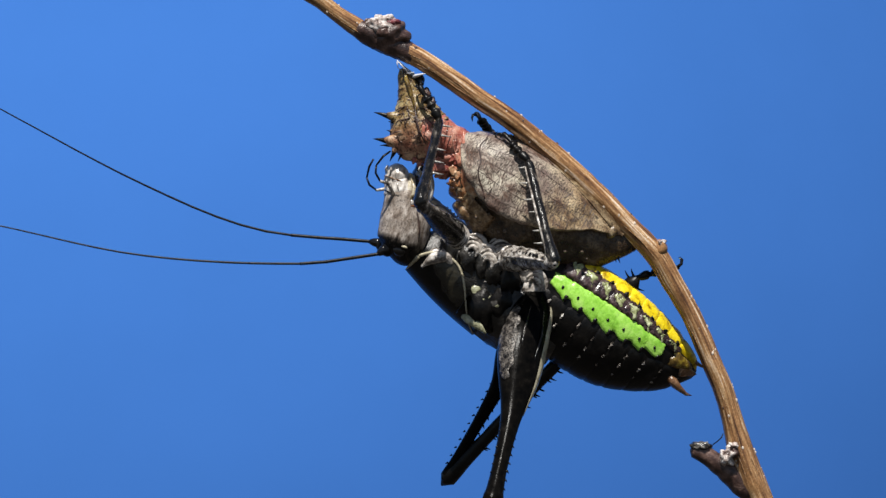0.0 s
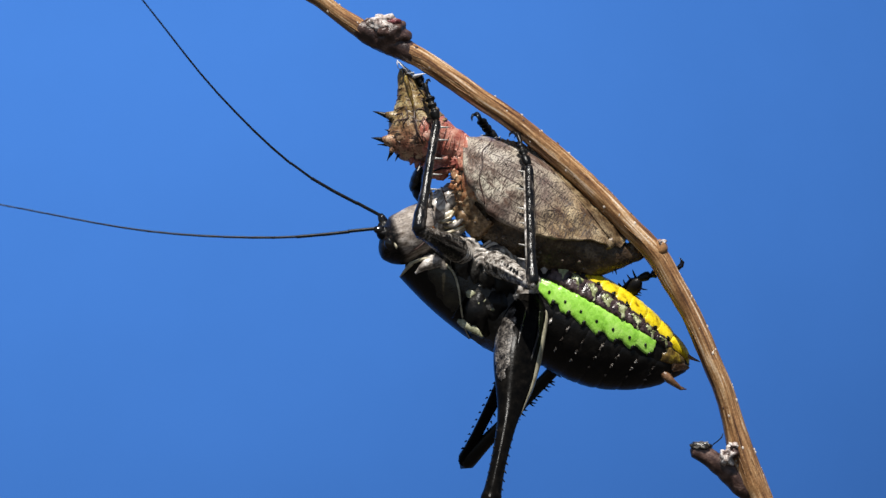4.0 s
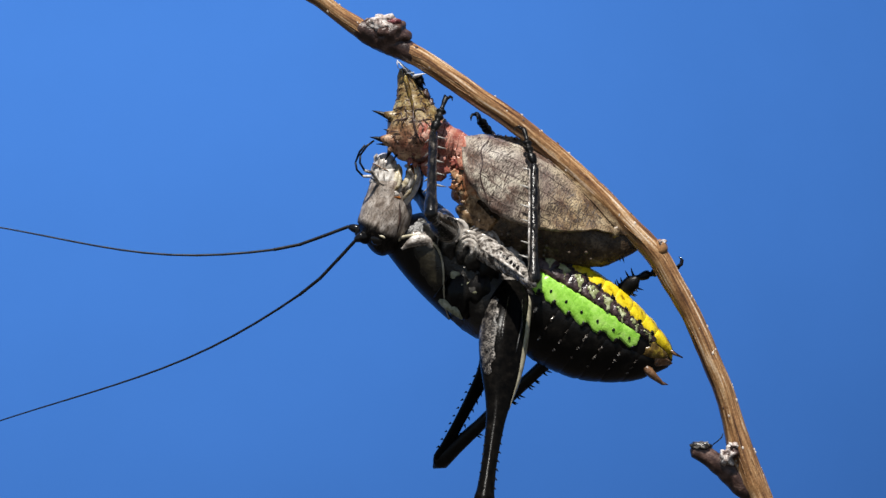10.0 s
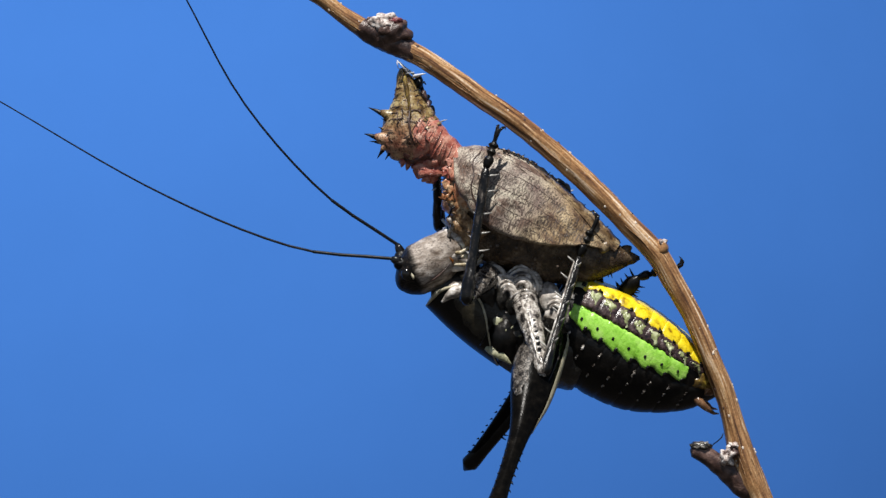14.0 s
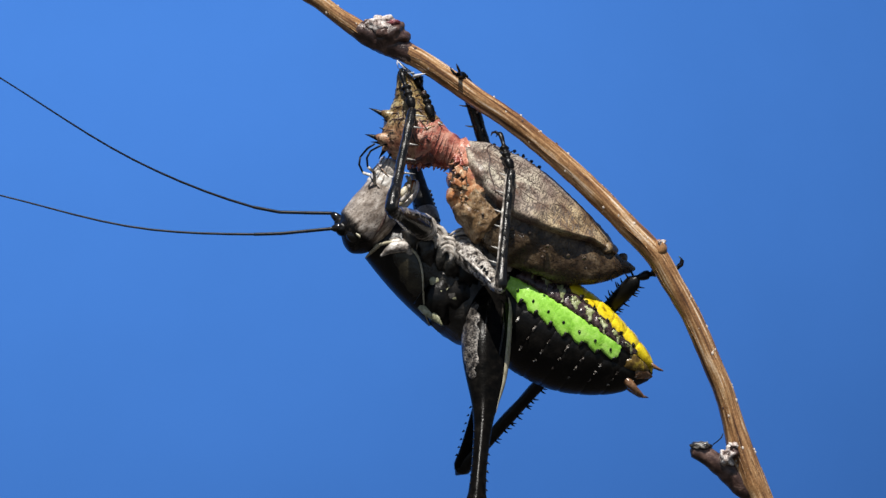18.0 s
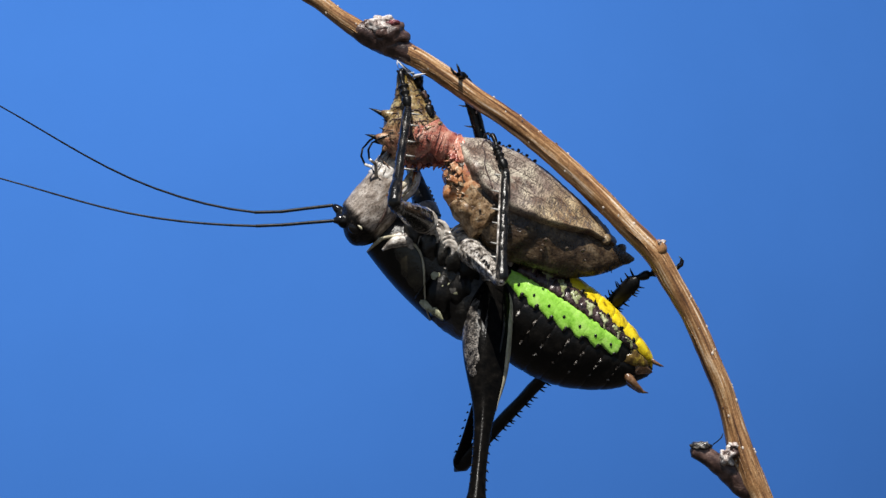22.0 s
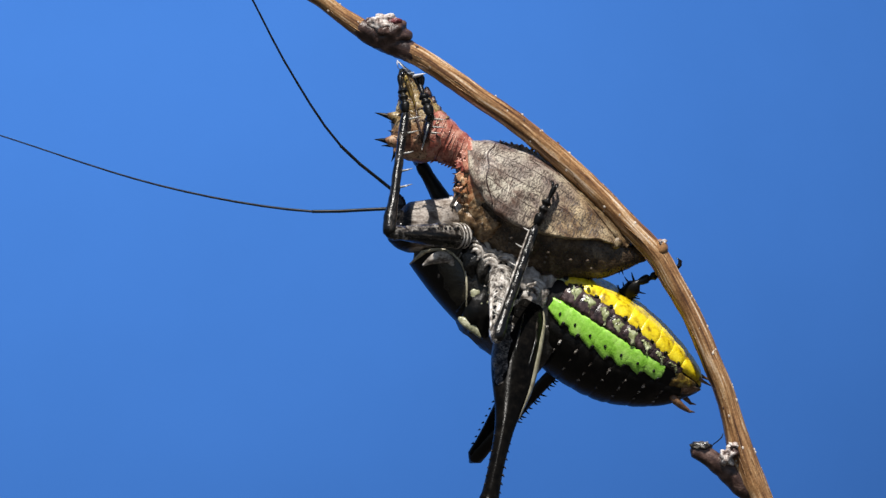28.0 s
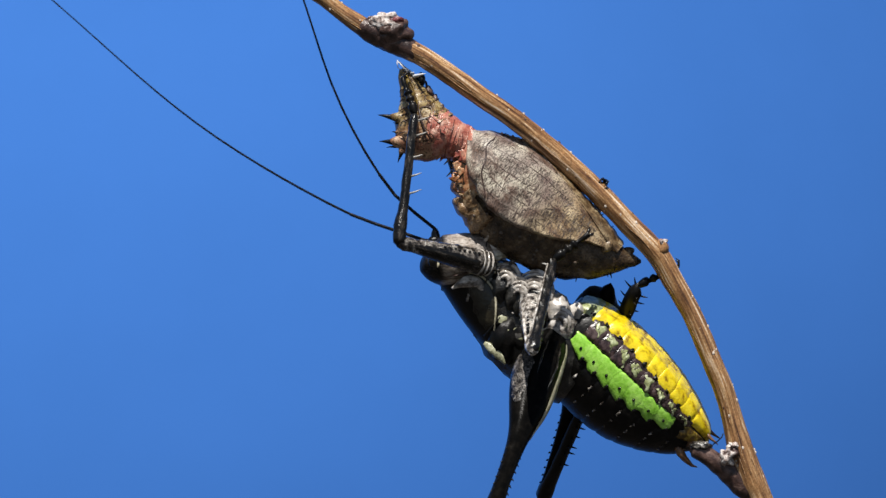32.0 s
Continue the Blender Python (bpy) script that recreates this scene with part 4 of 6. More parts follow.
# the abdomen: own space with x along it, y to the back side
ABD = [(-80, 14, 66), (-50, 16, 84), (-10, 17, 94), (40, 17, 99), (90, 16, 97), (130, 14, 90), (165, 10, 78), (195, 5, 65), (222, 0, 48), (244, -6, 30), (258, -10, 12)]


def skin(s, psi, up=0.0):
    """A point of the abdomen's skin. psi: degrees round it from the belly's middle, to the near side."""
    c, r = smooth(ABD, s)
    a = radians(psi)
    flat = 0.89 / max(math.cos(a), 0.2)
    r = max(r * (1 if flat > 1.06 else (1 - (1.06 - flat) ** 2 / 0.24 if flat > 0.94 else flat)) + up, 0.5)
    return (s, c - r * math.cos(a), -r * 0.86 * math.sin(a))


def pillow(s0, s1, p0, p1, up, ns=8, npsi=12, wave=0.0, seed=0, sink=-3.0, power=0.24, groove=None, saw=0.0):
    """A padded patch of skin between two runs and two angles; groove: how deep it dips at both ends (as the sides, if none)."""
    bm = bmesh.new()
    rows = []
    for i in range(ns + 1):
        k = i / ns
        ring = []
        for j in range(npsi + 1):
            q = j / npsi
            ek, eq = (4 * k * (1 - k)) ** power, (4 * q * (1 - q)) ** power
            h = sink + (up - sink) * ek * eq if groove is None else sink + (up - sink) * eq - groove * (1 - ek)
            ds = wave * noise.noise(Vector((q * 4, seed, k * 2))) * 6
            dp = wave * noise.noise(Vector((k * 4, seed + 5, q * 2))) * 5 + saw * (k - 0.5) * q
            ring.append(loc(*skin(s0 + (s1 - s0) * k + ds, p0 + (p1 - p0) * q + dp, h + 1.2 * wave * noise.noise(Vector((k * 5, q * 6, seed + 2))))))
        rows.append(ring)
    return grid(bm, rows, closed=False)


abdomen = part("abdomen", grid(bmesh.new(), [[loc(*skin(-80 + 338 * i / 44, 360 * j / 32, -3)) for j in range(32)] for i in range(45)]), BLACK, katydid, "plump black abdomen with green side stripe and yellow belly")
for i in range(9):
    s = -62 + i * 33
    for side in (1, -1):
        a, b = sorted((side * 90, side * 182))
        part("back_plate", pillow(s - 3, s + 34, a, b, 2.2, 8, 18, 0.6, i * side, groove=2.4), BLACK, abdomen)
        for q in range(3 if side > 0 else 0):
            ps = 99 + q * 14 + (i % 2) * 3
            part("pale_fleck", pillow(s + 31, s + 33.0 - 0.5 * q, ps - 3 + (i * 5 + q * 3) % 4, ps + (5.5, 3, 2)[q] - (i + q) % 2, 3.2, 4, 6, 0.8, i + q, 1.5), SILVER, abdomen)
for i in range(-1, 6):
    s = -12 + i * 32
    for side in (1, -1):
        t0, t1 = 65 - i * 0.3, 87 + 1.5 * min(i, 2) - 1.4 * max(i - 2, 0)
        part("green_patch", pillow(s - 3, s + 36, side * t0, side * t1, 2.2, 10, 16, 0.55, i * 3 + side, sink=-1.6, groove=1.3, saw=8 * side), GREEN, abdomen)
        part("dark_hook", pillow(s + 31, s + 37, side * (t1 - 3), side * (t1 + 4), 4.0, 4, 5, 0.4, i, 1.5), BLACK, abdomen)
        mid = t0 * 0.38 + t1 * 0.62
        part("dark_spot", lump(*skin(s + 20, side * mid, 2.2), 2.6, 3.2, 2.0, 0.3, 3, i, 2), EYEM, abdomen)
for i in range(8):
    s = -40 + i * 31
    for side in (1, -1):
        wide = 40 + 1.9 * i
        part("side_fold", pillow(s, s + 34, *sorted((side * (wide - 3), side * 65)), 4.4, 8, 14, 0.7, i + 20, groove=2.4), PURPLE, abdomen)
        part("pale_bump", pillow(s + 5, s + 27, side * (wide + 3), side * min(wide + 14, 60), 6.2, 8, 8, 1.1, i + 40, 2.0, saw=12 * side), SAGE, abdomen)
for i in range(-1, 8):
    s = -44 + i * 31
    part("belly_plate", pillow(s - 3, s + 35, -42 - 1.9 * i, 42 + 1.9 * i, 5.0 if i < 7 else 4.0, 9, 24, 1.0, i + 60, groove=3.4), YELLOW if i >= 0 else SAGE, abdomen, "bright yellow belly plate" if i >= 0 else "")
    for side in (1, -1):
        part("belly_mark", pillow(s + 22, s + 30, *sorted((side * (36 + 1.9 * i), side * (41 + 1.9 * i))), 6.2, 4, 4, 0.9, i + 70, 2), BLACK, abdomen)
part("end_plate", pillow(202, 256, -54, 54, 5, 12, 18, 0.4, 80), YELLOW, abdomen, "yellow end plate")
for side in (1, -1):
    part("end_side", pillow(204, 248, *sorted((side * 58, side * 90)), 4, 10, 10, 0.9, 82 + side), OCHRE, abdomen)
    b0 = skin(226, side * 118, 0)
    part("cercus", rod([(b0[0] - 8, b0[1] - 2, b0[2]), (b0[0] + 6, b0[1] + 2, b0[2] * 1.05), (b0[0] + 20, b0[1] + 5, b0[2]), (b0[0] + 30, b0[1] + 6, b0[2] * 0.9), (b0[0] + 38, b0[1] + 7, b0[2] * 0.8), (b0[0] + 47, b0[1] + 3, b0[2] * 0.75)], [7, 8, 6, 4.5, 3, 0.7]), HORN, abdomen, "brown hooked cercus")
    b1 = skin(246, side * 34, 0)
    part("stylus", rod([(b1[0] - 6, b1[1], b1[2]), (b1[0] + 8, b1[1] + 1, b1[2] * 1.1), (b1[0] + 24, b1[1] - 1, b1[2] * 1.3)], [4, 3.2, 1]), HORN, abdomen, "brown end spine")
    part("end_lip", pillow(228, 260, *sorted((side * 70, side * 110)), 3, 8, 8, 0.8, 88 + side), HORN, abdomen)

# ---- the head: own space with x from the feelers' base to the mouth, y to the nape ----
head = part("head", tube([(0, -13, 26, 0, 10, 12), (6, -9, 28, 0, 25, 26), (16, -1, 31, 0, 35, 37), (30, 12, 33.5, 0, 42, 45), (48, 30, 33, 0, 46, 48), (66, 48, 30, 0, 46, 47), (84, 66, 24, 0, 43, 43), (100, 82, 16.5, 0, 38.5, 39), (112, 94, 9, 0, 34, 35), (120, 102, 3, 0, 29, 30), (126, 107, 0, 0, 20, 21)],
                         n=36, steps=48, noise_amp=0.05, noise_size=22), HEADM, katydid, "grey striated face with a glossy black crown")
PALPS = []
for side in (1, -1):
    part("eye", lump(5, 36, -33 * side, 11, 13, 11), EYEM, head, "glossy black eye")
    # pale crescent in place of the sun's highlight on the eye
    part("eye_glint", lump(13, 42, -44.5 * side, 2.4, 6, 3, 0.3, 6), PALE, head)
    part("feeler_socket", lump(4 if side < 0 else 0, 4 if side < 0 else 15, -21 * side, 13, 12, 12, 0.2, 8), BLACK, head)
    part("feeler_root", rod([(6, 2, 22), (4, -7, 23), (3, -14, 24), (2, -20, 25)] if side < 0 else [(2, 12, -22), (-5, 8, -24), (-10, 5, -25), (-14, 2, -26)], [8, 8.5, 7, 4.5], 12), EYEM, head, "thick black first joint of the feeler")
    part("jaw", tube([(0, 84, 30, -24 * side, 16, 14), (16, 98, 27, -18 * side, 13, 11), (30, 110, 22, -12 * side, 8, 7), (38, 116, 16, -6 * side, 2, 2)], n=12, steps=12), AMBER, head, "amber-brown jaw")
    part("jaw_lobe", tube([(0, 80, 46, -20 * side, 9, 9), (24, 106, 52, -22 * side, 7.5, 7), (46, 130, 51, -16 * side, 6, 5.5), (60, 146, 44, -11 * side, 4, 4), (70, 154, 36, -8 * side, 1.5, 1.5)], n=10, steps=12), WHITELIP, head, "pale lobe under the jaw")
    part("mouth_lobe", tube([(0, 92, 14, -17 * side, 7, 7), (20, 112, 18, -20 * side, 7.5, 7), (38, 130, 15, -16 * side, 6, 5), (48, 139, 8, -11 * side, 2, 2)], n=14, steps=16, noise_amp=0.1), CREAM, head, "cream mouth lobe")
    part("mouth_lobe", tube([(0, 94, 33, -17 * side, 6, 6), (24, 118, 36, -20 * side, 6.2, 6), (44, 138, 32, -15 * side, 5, 4.5), (58, 150, 22, -10 * side, 1.5, 1.5)], n=14, steps=16, noise_amp=0.1), CREAM, head)
    for y0, x1, r in ((22, 126, 3.0), (44, 144, 2.8)):
        part("mouth_finger", rod([(88, y0, -28 * side), (104, y0 + 5, -34 * side), (x1 - 8, y0 + 2, -30 * side), (x1 + 4, y0 - 8, -24 * side)], [r, r + 0.6, r, 0.8], 8), CREAM, head, "pale curved mouth finger")
    # jointed palps
    for name, m, p, r in (("palp", SILVER, ((92, -6, -30), (104, -24, -40), (100, -38, -44)), (3.2, 3.4, 2.6)), ("palp", BLACK, ((100, -38, -44), (108, -52, -44), (120, -58, -42)), (1.8, 2.0, 1.7)), ("palp", BLACK, ((120, -58, -42), (140, -56, -38), (154, -50, -34)), (1.6, 2.1, 1.7)),
                          ("small_palp", SILVER, ((92, 30, -22), (116, 44, -34), (134, 40, -38), (140, 28, -36)), (4, 4.5, 3.5, 3))):
        PALPS.append((part(name, rod([(x, y, d * side) for x, y, d in p], r), m, head, "thin jointed black and grey palp"), side))
part("amber_lobe", lump(138, 38, -2, 15, 13, 10, 0.12, 9, 2, 4), AMBER, head, "glossy amber lobe inside the mouth")
part("clypeus", tube([(0, 96, 6, 0, 25, 27), (6, 101, 3.5, 0, 29.5, 31), (14, 108, 0, 0, 28, 29.5), (22, 115, -4.5, 0, 25.5, 27), (28, 120, -8, 0, 23, 25), (31, 122, -9, 0, 17, 18)], n=24, steps=14, noise_amp=0.08, noise_size=9), WHITELIP, head, "silvery upper lip plate")
part("lip", tube([(0, 118, -8, 0, 18, 20), (4, 122, -9.5, 0, 22, 24), (12, 130, -13, 0, 21.5, 23), (20, 138, -17, 0, 17, 19), (26, 144, -20, 0, 11, 13), (30, 147, -21.5, 0, 3, 4)], n=22, steps=18, noise_amp=0.1, noise_size=8), WHITELIP, head, "shiny pale lip with a notched tip")
# the dark seam between face and lip plate, short wrinkles on both, and faint furrows down the face
part("face_line", rod([(97 - 3 * abs(math.sin(radians(a))), 8 - 31.5 * math.cos(radians(a)), -33.5 * math.sin(radians(a))) for a in range(-120, 121, 10)], [1.1 + 0.5 * (a % 20 == 0) for a in range(-120, 121, 10)], 6), BLACK, head, "dark line across the face")
part("lip_line", rod([(120, -8 - 24.4 * math.cos(radians(a)), -26.4 * math.sin(radians(a))) for a in range(-130, 131, 10)], [1.0] * 27, 6), HORN, head)
for a in (-80, -52, -25, 4, 31, 58, 84):
    ca, sa = math.cos(radians(a)), math.sin(radians(a))
    part("lip_ridge", rod([(103, 3 - 29 * ca, -30.6 * sa), (110, -1.5 - 27.8 * ca, -29.4 * sa), (117, -6 - 24.8 * ca, -26.4 * sa)], [0.8, 1.6, 0.8], 6), SILVER if a % 2 else FOLD, head)
    part("lip_ridge", rod([(124, -10 - 21.8 * ca, -24 * sa), (132, -14 - 21 * ca, -22.6 * sa), (139, -17.6 - 16.4 * ca, -18.6 * sa)], [0.6, 1.4, 0.7], 6), FOLD, head)
for side in (1, -1):
    part("cheek_seam", rod([(30, 62, -37 * side), (48, 58, -42 * side), (66, 50, -40 * side), (82, 40, -34 * side), (93, 30, -29 * side)], [0.8, 1.4, 1.5, 1.4, 0.8], 6), DARKBARK, head)
    part("jaw_hinge", lump(90, 28, -30 * side, 7, 8, 6, 0.3, 6, 3), FOLD, head, "pale knob at the root of the jaw")

# ---- legs ----
def spine_row(parent, length, r0, r1, count, size, first=0.12, last=0.95, mat=SPINEM, ang=(0.75, 2.4), lean=0.45):
    """Two rows of spines on a shin that runs along x."""
    for i in range(count):
        k = first + (last - first) * i / max(count - 1, 1)
        r = r0 + (r1 - r0) * k
        for a in ang:
            ca, sa = math.sin(a), math.cos(a)
            x = k * length + (3 if a > 1.5 else -3) + 4 * math.sin(i * 3.7 + a)
            long = size
            size *= 0.72 + 0.42 * abs(math.sin(i * 2.3 + 1.9 * a))
            part("spine", rod([(x, ca * r * 0.7, sa * r * 0.7), (x + size * lean * 0.5, ca * (r + size * 0.5), sa * (r + size * 0.5)), (x + size * lean, ca * (r + size), sa * (r + size))], [2.2, 1.5, 0.5], 6), mat, parent)
            size = long


def limb(name, rows, mat, label, n=16, steps=34, amp=0.14):
    """A leg joint along x. Rows: (share of its length, half width, half depth)."""
    ln, rows = rows[0], list(rows)
    (k0, y0, w0, d0), (k1, y1, w1, d1) = rows[1], rows[-1]
    rows[1:1] = [(k0 - 0.75 * w0 / ln, y0, 0.15 * w0, 0.15 * d0), (k0 - 0.6 * w0 / ln, y0, 0.6 * w0, 0.6 * d0), (k0 - 0.3 * w0 / ln, y0, 0.88 * w0, 0.88 * d0)]
    rows += [(k1 + 0.3 * w1 / ln, y1, 0.88 * w1, 0.88 * d1), (k1 + 0.6 * w1 / ln, y1, 0.6 * w1, 0.6 * d1), (k1 + 0.75 * w1 / ln, y1, 0.15 * w1, 0.15 * d1)]
    return part(name, tube([(k * ln, k * ln, y, 0, hw, hd) for k, y, hw, hd in rows[1:]], n=n, steps=steps, noise_amp=amp, noise_size=12), mat, katydid, label)


def foot(name, ln, mat):
    """A foot of four padded joints with two claws, along x."""
    f = part(name, tube([(0, 0, 0, 0, 4, 5), (10, ln * 0.10, 0, 0, 7, 8), (20, ln * 0.24, 1, 0, 8, 9), (26, ln * 0.30, 0, 0, 4, 5), (34, ln * 0.40, 1, 0, 8, 9), (40, ln * 0.48, 0, 0, 4, 5), (46, ln * 0.56, 1, 0, 8, 10), (52, ln * 0.64, 0, 0, 4, 4), (70, ln * 0.85, -1, 0, 4, 5), (80, ln * 0.95, 0, 0, 4, 5)], n=12, steps=30), mat, katydid, "black padded foot")
    for side in (1, -1):
        part("claw", rod([(ln * 0.92, 0, 2 * side), (ln * 1.02, 4, 5 * side), (ln * 1.06, 11, 6 * side), (ln * 1.02, 17, 6 * side)], [3, 2.6, 2, 0.5], 8), EYEM, f, "thin black claw")
    return f


THIGH = [(-0.11, 6, 8, 8), (-0.07, 5, 17, 15), (0, 2, 28, 22), (0.05, 0, 35, 27), (0.13, -3, 40, 32), (0.22, -5, 42.5, 34), (0.31, -3, 40, 31), (0.41, 0, 33, 25), (0.52, 1, 22, 18), (0.62, 1, 16, 15), (0.8, 0, 13, 13), (0.92, 0, 15, 14), (0.97, 0, 18, 16), (1.0, 0, 12, 12)]


def thigh_strip(x0, x1, a0, a1, up, fray, seed):
    """A strip of skin that lies on the hind thigh from x0 to x1 and from a0 to a1 degrees round it; it narrows to both ends."""
    bm = bmesh.new()
    rows = []
    for i in range(41):
        k = i / 40
        c, hw, hd = smooth(THIGH, (x0 + (x1 - x0) * k) / 430)
        mid, half = (a0 + a1) / 2, (a1 - a0) / 2 * min(1, (4.2 * k * (1 - k)) ** 0.45)
        row = []
        for j in range(11):
            q = j / 5 - 1
            ang = radians(mid + half * q + fray * noise.noise(Vector((k * 14, q * 2, seed))) * abs(q))
            o = up - 2.2 * abs(q) ** 6
            row.append(loc(x0 + (x1 - x0) * k, c + (hw + o) * math.cos(ang), (hd + o) * math.sin(ang)))
        rows.append(row)
    return grid(bm, rows, closed=False)


LEGS = {}
for side in ("near", "far"):
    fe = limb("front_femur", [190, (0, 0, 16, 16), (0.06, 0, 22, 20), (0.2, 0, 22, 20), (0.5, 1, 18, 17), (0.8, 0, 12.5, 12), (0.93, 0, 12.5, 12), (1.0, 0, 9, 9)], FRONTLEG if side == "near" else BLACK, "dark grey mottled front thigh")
    for i in range(3):
        x = 6 + i * 9
        part("pale_ring", tube([(0, x - 2, 0, 0, 19 + i, 18 + i), (3, x, 0, 0, 22.5 + i * 0.6, 21.5), (6, x + 3, 0, 0, 19 + i, 18 + i)], n=16, steps=6), FOLD, fe)
    if side == "far":
        part("tan_band", tube([(0, 34, 0, 0, 19, 18), (6, 38, 0, 0, 23.6, 22), (30, 62, 0, 0, 23, 21.5), (36, 68, 0, 0, 18, 17)], n=18, steps=12), FACE, fe, "smooth tan band")
    # Dark sleeve on the lower half: the thigh's unlit side, put in as colour
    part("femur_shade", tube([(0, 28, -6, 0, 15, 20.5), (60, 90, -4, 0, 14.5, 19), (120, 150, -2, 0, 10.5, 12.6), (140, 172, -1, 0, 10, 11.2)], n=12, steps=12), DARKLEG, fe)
    for i in range(8):
        part("dark_spot", lump(36 + i * 10, 8 - i * 0.3, -18.5 + i * 0.4, 3.0, 4 - i * 0.2, 3, 0.4, 4, i, 2), EYEM, fe)
        part("dark_spot", lump(36 + i * 10, 8 - i * 0.3, 18.5 - i * 0.4, 3.0, 4 - i * 0.2, 3, 0.4, 4, i, 2), EYEM, fe)
    ti = limb("front_shin", [235, (0, 0, 11, 11), (0.05, -1, 12, 12), (0.16, -1, 11.5, 11), (0.24, 0, 8.8, 9), (0.6, 0, 7.8, 8), (0.95, 0, 8, 8), (1.0, 0, 6, 6)], DARKLEG, "glossy black spiny front shin")
    spine_row(ti, 235, 10, 8, 5, 17, 0.35, 0.95)
    LEGS["front", side] = (fe, ti, foot("front_foot", 75, BLACK))
    fe = limb("middle_femur", [172, (0, 0, 14, 14), (0.07, 0, 21, 19), (0.2, 0, 22, 20), (0.5, 1, 19, 17), (0.8, 0, 13, 12.5), (0.93, 0, 14, 13), (1.0, 0, 10, 10)], PALELEG, "grey mottled middle thigh")
    for i in range(3):
        x = 5 + i * 8
        part("pale_ring", tube([(0, x - 2, 0, 0, 18 + i, 17 + i), (3, x, 0, 0, 22 + i * 0.6, 20.5), (6, x + 3, 0, 0, 18 + i, 17 + i)], n=16, steps=6), SILVER, fe)
    for q in (-14, 14):
        part("pale_line", rod([(24, 0, q * 1.38), (80, 2, q * 1.28), (140, 1, q * 0.98), (160, 0, q * 0.9)], [2, 3.2, 2.6, 1.5], 8), SILVER, fe)
    for i in range(9):
        part("dark_spot", lump(36 + i * 12, 11 - i * 0.4, -13, 3.4, 4, 3, 0.4, 4, i, 2), EYEM, fe)
        part("dark_spot", lump(36 + i * 12, 11 - i * 0.4, 13, 3.4, 4, 3, 0.4, 4, i, 2), EYEM, fe)
    wide = 1.5 if side == "far" else 1.0
    ti = limb("middle_shin", [228, *((k, y, hw * wide, hd * wide) for k, y, hw, hd in ((0, 0, 10, 10), (0.05, -1, 11.5, 11.5), (0.2, 0, 8, 8.5), (0.6, 0, 7.2, 7.8), (0.95, 0, 7.6, 8), (1.0, 0, 6, 6)))], DARKLEG, "glossy black spiny middle shin")
    spine_row(ti, 228, 9, 8, 6, 14, 0.2, 0.95)
    spine_row(ti, 228, 9, 8, 5, 9, 0.28, 0.9, ang=(-0.9,))
    for q in (-1, 1):
        part("shin_groove", rod([(20, 2, q * 9), (110, 2, q * 8.6), (214, 2, q * 8.4)], [1.6, 2, 1.4], 6), SILVER, ti)
    LEGS["middle", side] = (fe, ti, foot("middle_foot", 80, BLACK))
    fe = limb("hind_femur", [430, *(r if side == "near" or r[0] < 0.5 else (r[0], r[1], 0.76 * r[2], 0.8 * r[3]) for r in THIGH)], HINDLEG, "black swollen hind thigh with a cream stripe", n=28, steps=48, amp=0.0)
    if side == "near":
        part("cream_stripe", thigh_strip(-36, 236, -48, 48, 0.9, 0.0, 3), PALE, fe, "long flush cream stripe")
        part("grey_patch", thigh_strip(28, 185, 110, 188, 0.7, 16.0, 5), PATCH, fe, "grey patch speckled with black")
    for q in (1, -1):
        part("thigh_ridge", rod([(30, -10, 27 * q), (85, -14, 33 * q), (125, -12, 29 * q), (190, -5, 18 * q)], [1.5, 2.6, 2.4, 1], 6), DARKLEG, fe)
        part("thigh_ridge", rod([(30, 14, 26 * q), (85, 18, 31.5 * q), (125, 16, 27 * q), (190, 8, 17 * q)], [1.5, 2.4, 2.2, 1], 6), DARKLEG, fe)
    if side == "far":
        part("hip_joint", lump(30, -6, 0, 64, 48, 38, 0.12, 20, 3, 4), MATT, fe, "black rounded hip joint")
    rng = random.Random(7)
    for i in range(12):
        x = 110 + i * 17
        part("thigh_spine", rod([(x + 90, 12, 4 - i % 3), (x + 92, 14, 4), (x + 94, 16.5, 4)], [2.2, 1.4, 0.5], 6), BLACK, fe)
        part("thigh_spine", rod([(x + 100, -12, 4 - i % 3), (x + 102, -13.5, 4), (x + 104, -15, 4)], [2.0, 1.4, 0.5], 6), BLACK, fe)
    ti = limb("hind_shin", [520, (0, 0, 14, 13), (0.03, 0, 16, 15), (0.1, 0, 13, 12), (0.4, 0, 11, 11), (0.75, 0, 13, 12), (0.97, 0, 14, 12), (1.0, 0, 9, 9)], BLACK, "long black spiny hind shin", steps=30)
    spine_row(ti, 520, 12, 12, 15, 9, 0.2, 0.78, BLACK, (-1.1, -2.0))
    spine_row(ti, 520, 12, 12, 6, 12, 0.8, 0.98, BLACK, (1.2, 2.0, -1.1, -2.0))
    LEGS["hind", side] = (fe, ti, foot("hind_foot", 80, BLACK))

# ---- feelers: each a chain of short rigid pieces ----
NPIECE, PIECE = 24, 46.0
FEELERS = {}
for side in ("upper", "lower"):
    chain = []
    for i in range(NPIECE):
        r0 = max(3.4 * (1 - i / 34) - (0.6 if i > 2 else 0), 1.3)
        pts, rad = [], []
        for k in range(21):
            x = -1 + (PIECE + 2) * k / 20
            pts.append((x, 0, 0))
            rad.append(r0 * (1.0 if k % 2 else 0.8))
        chain.append(part("feeler_piece", rod(pts, rad, 8), BLACK, katydid, "thin black ringed feeler" if i == 0 else ""))
    FEELERS[side] = chain


# ---- how things move ----
def read(text):
    """Rows of time:x,y as a table."""
    rows = []
    for word in text.split():
        t, v = word.split(":")
        rows.append((float(t), *(float(k) for k in v.split(","))))
    return rows


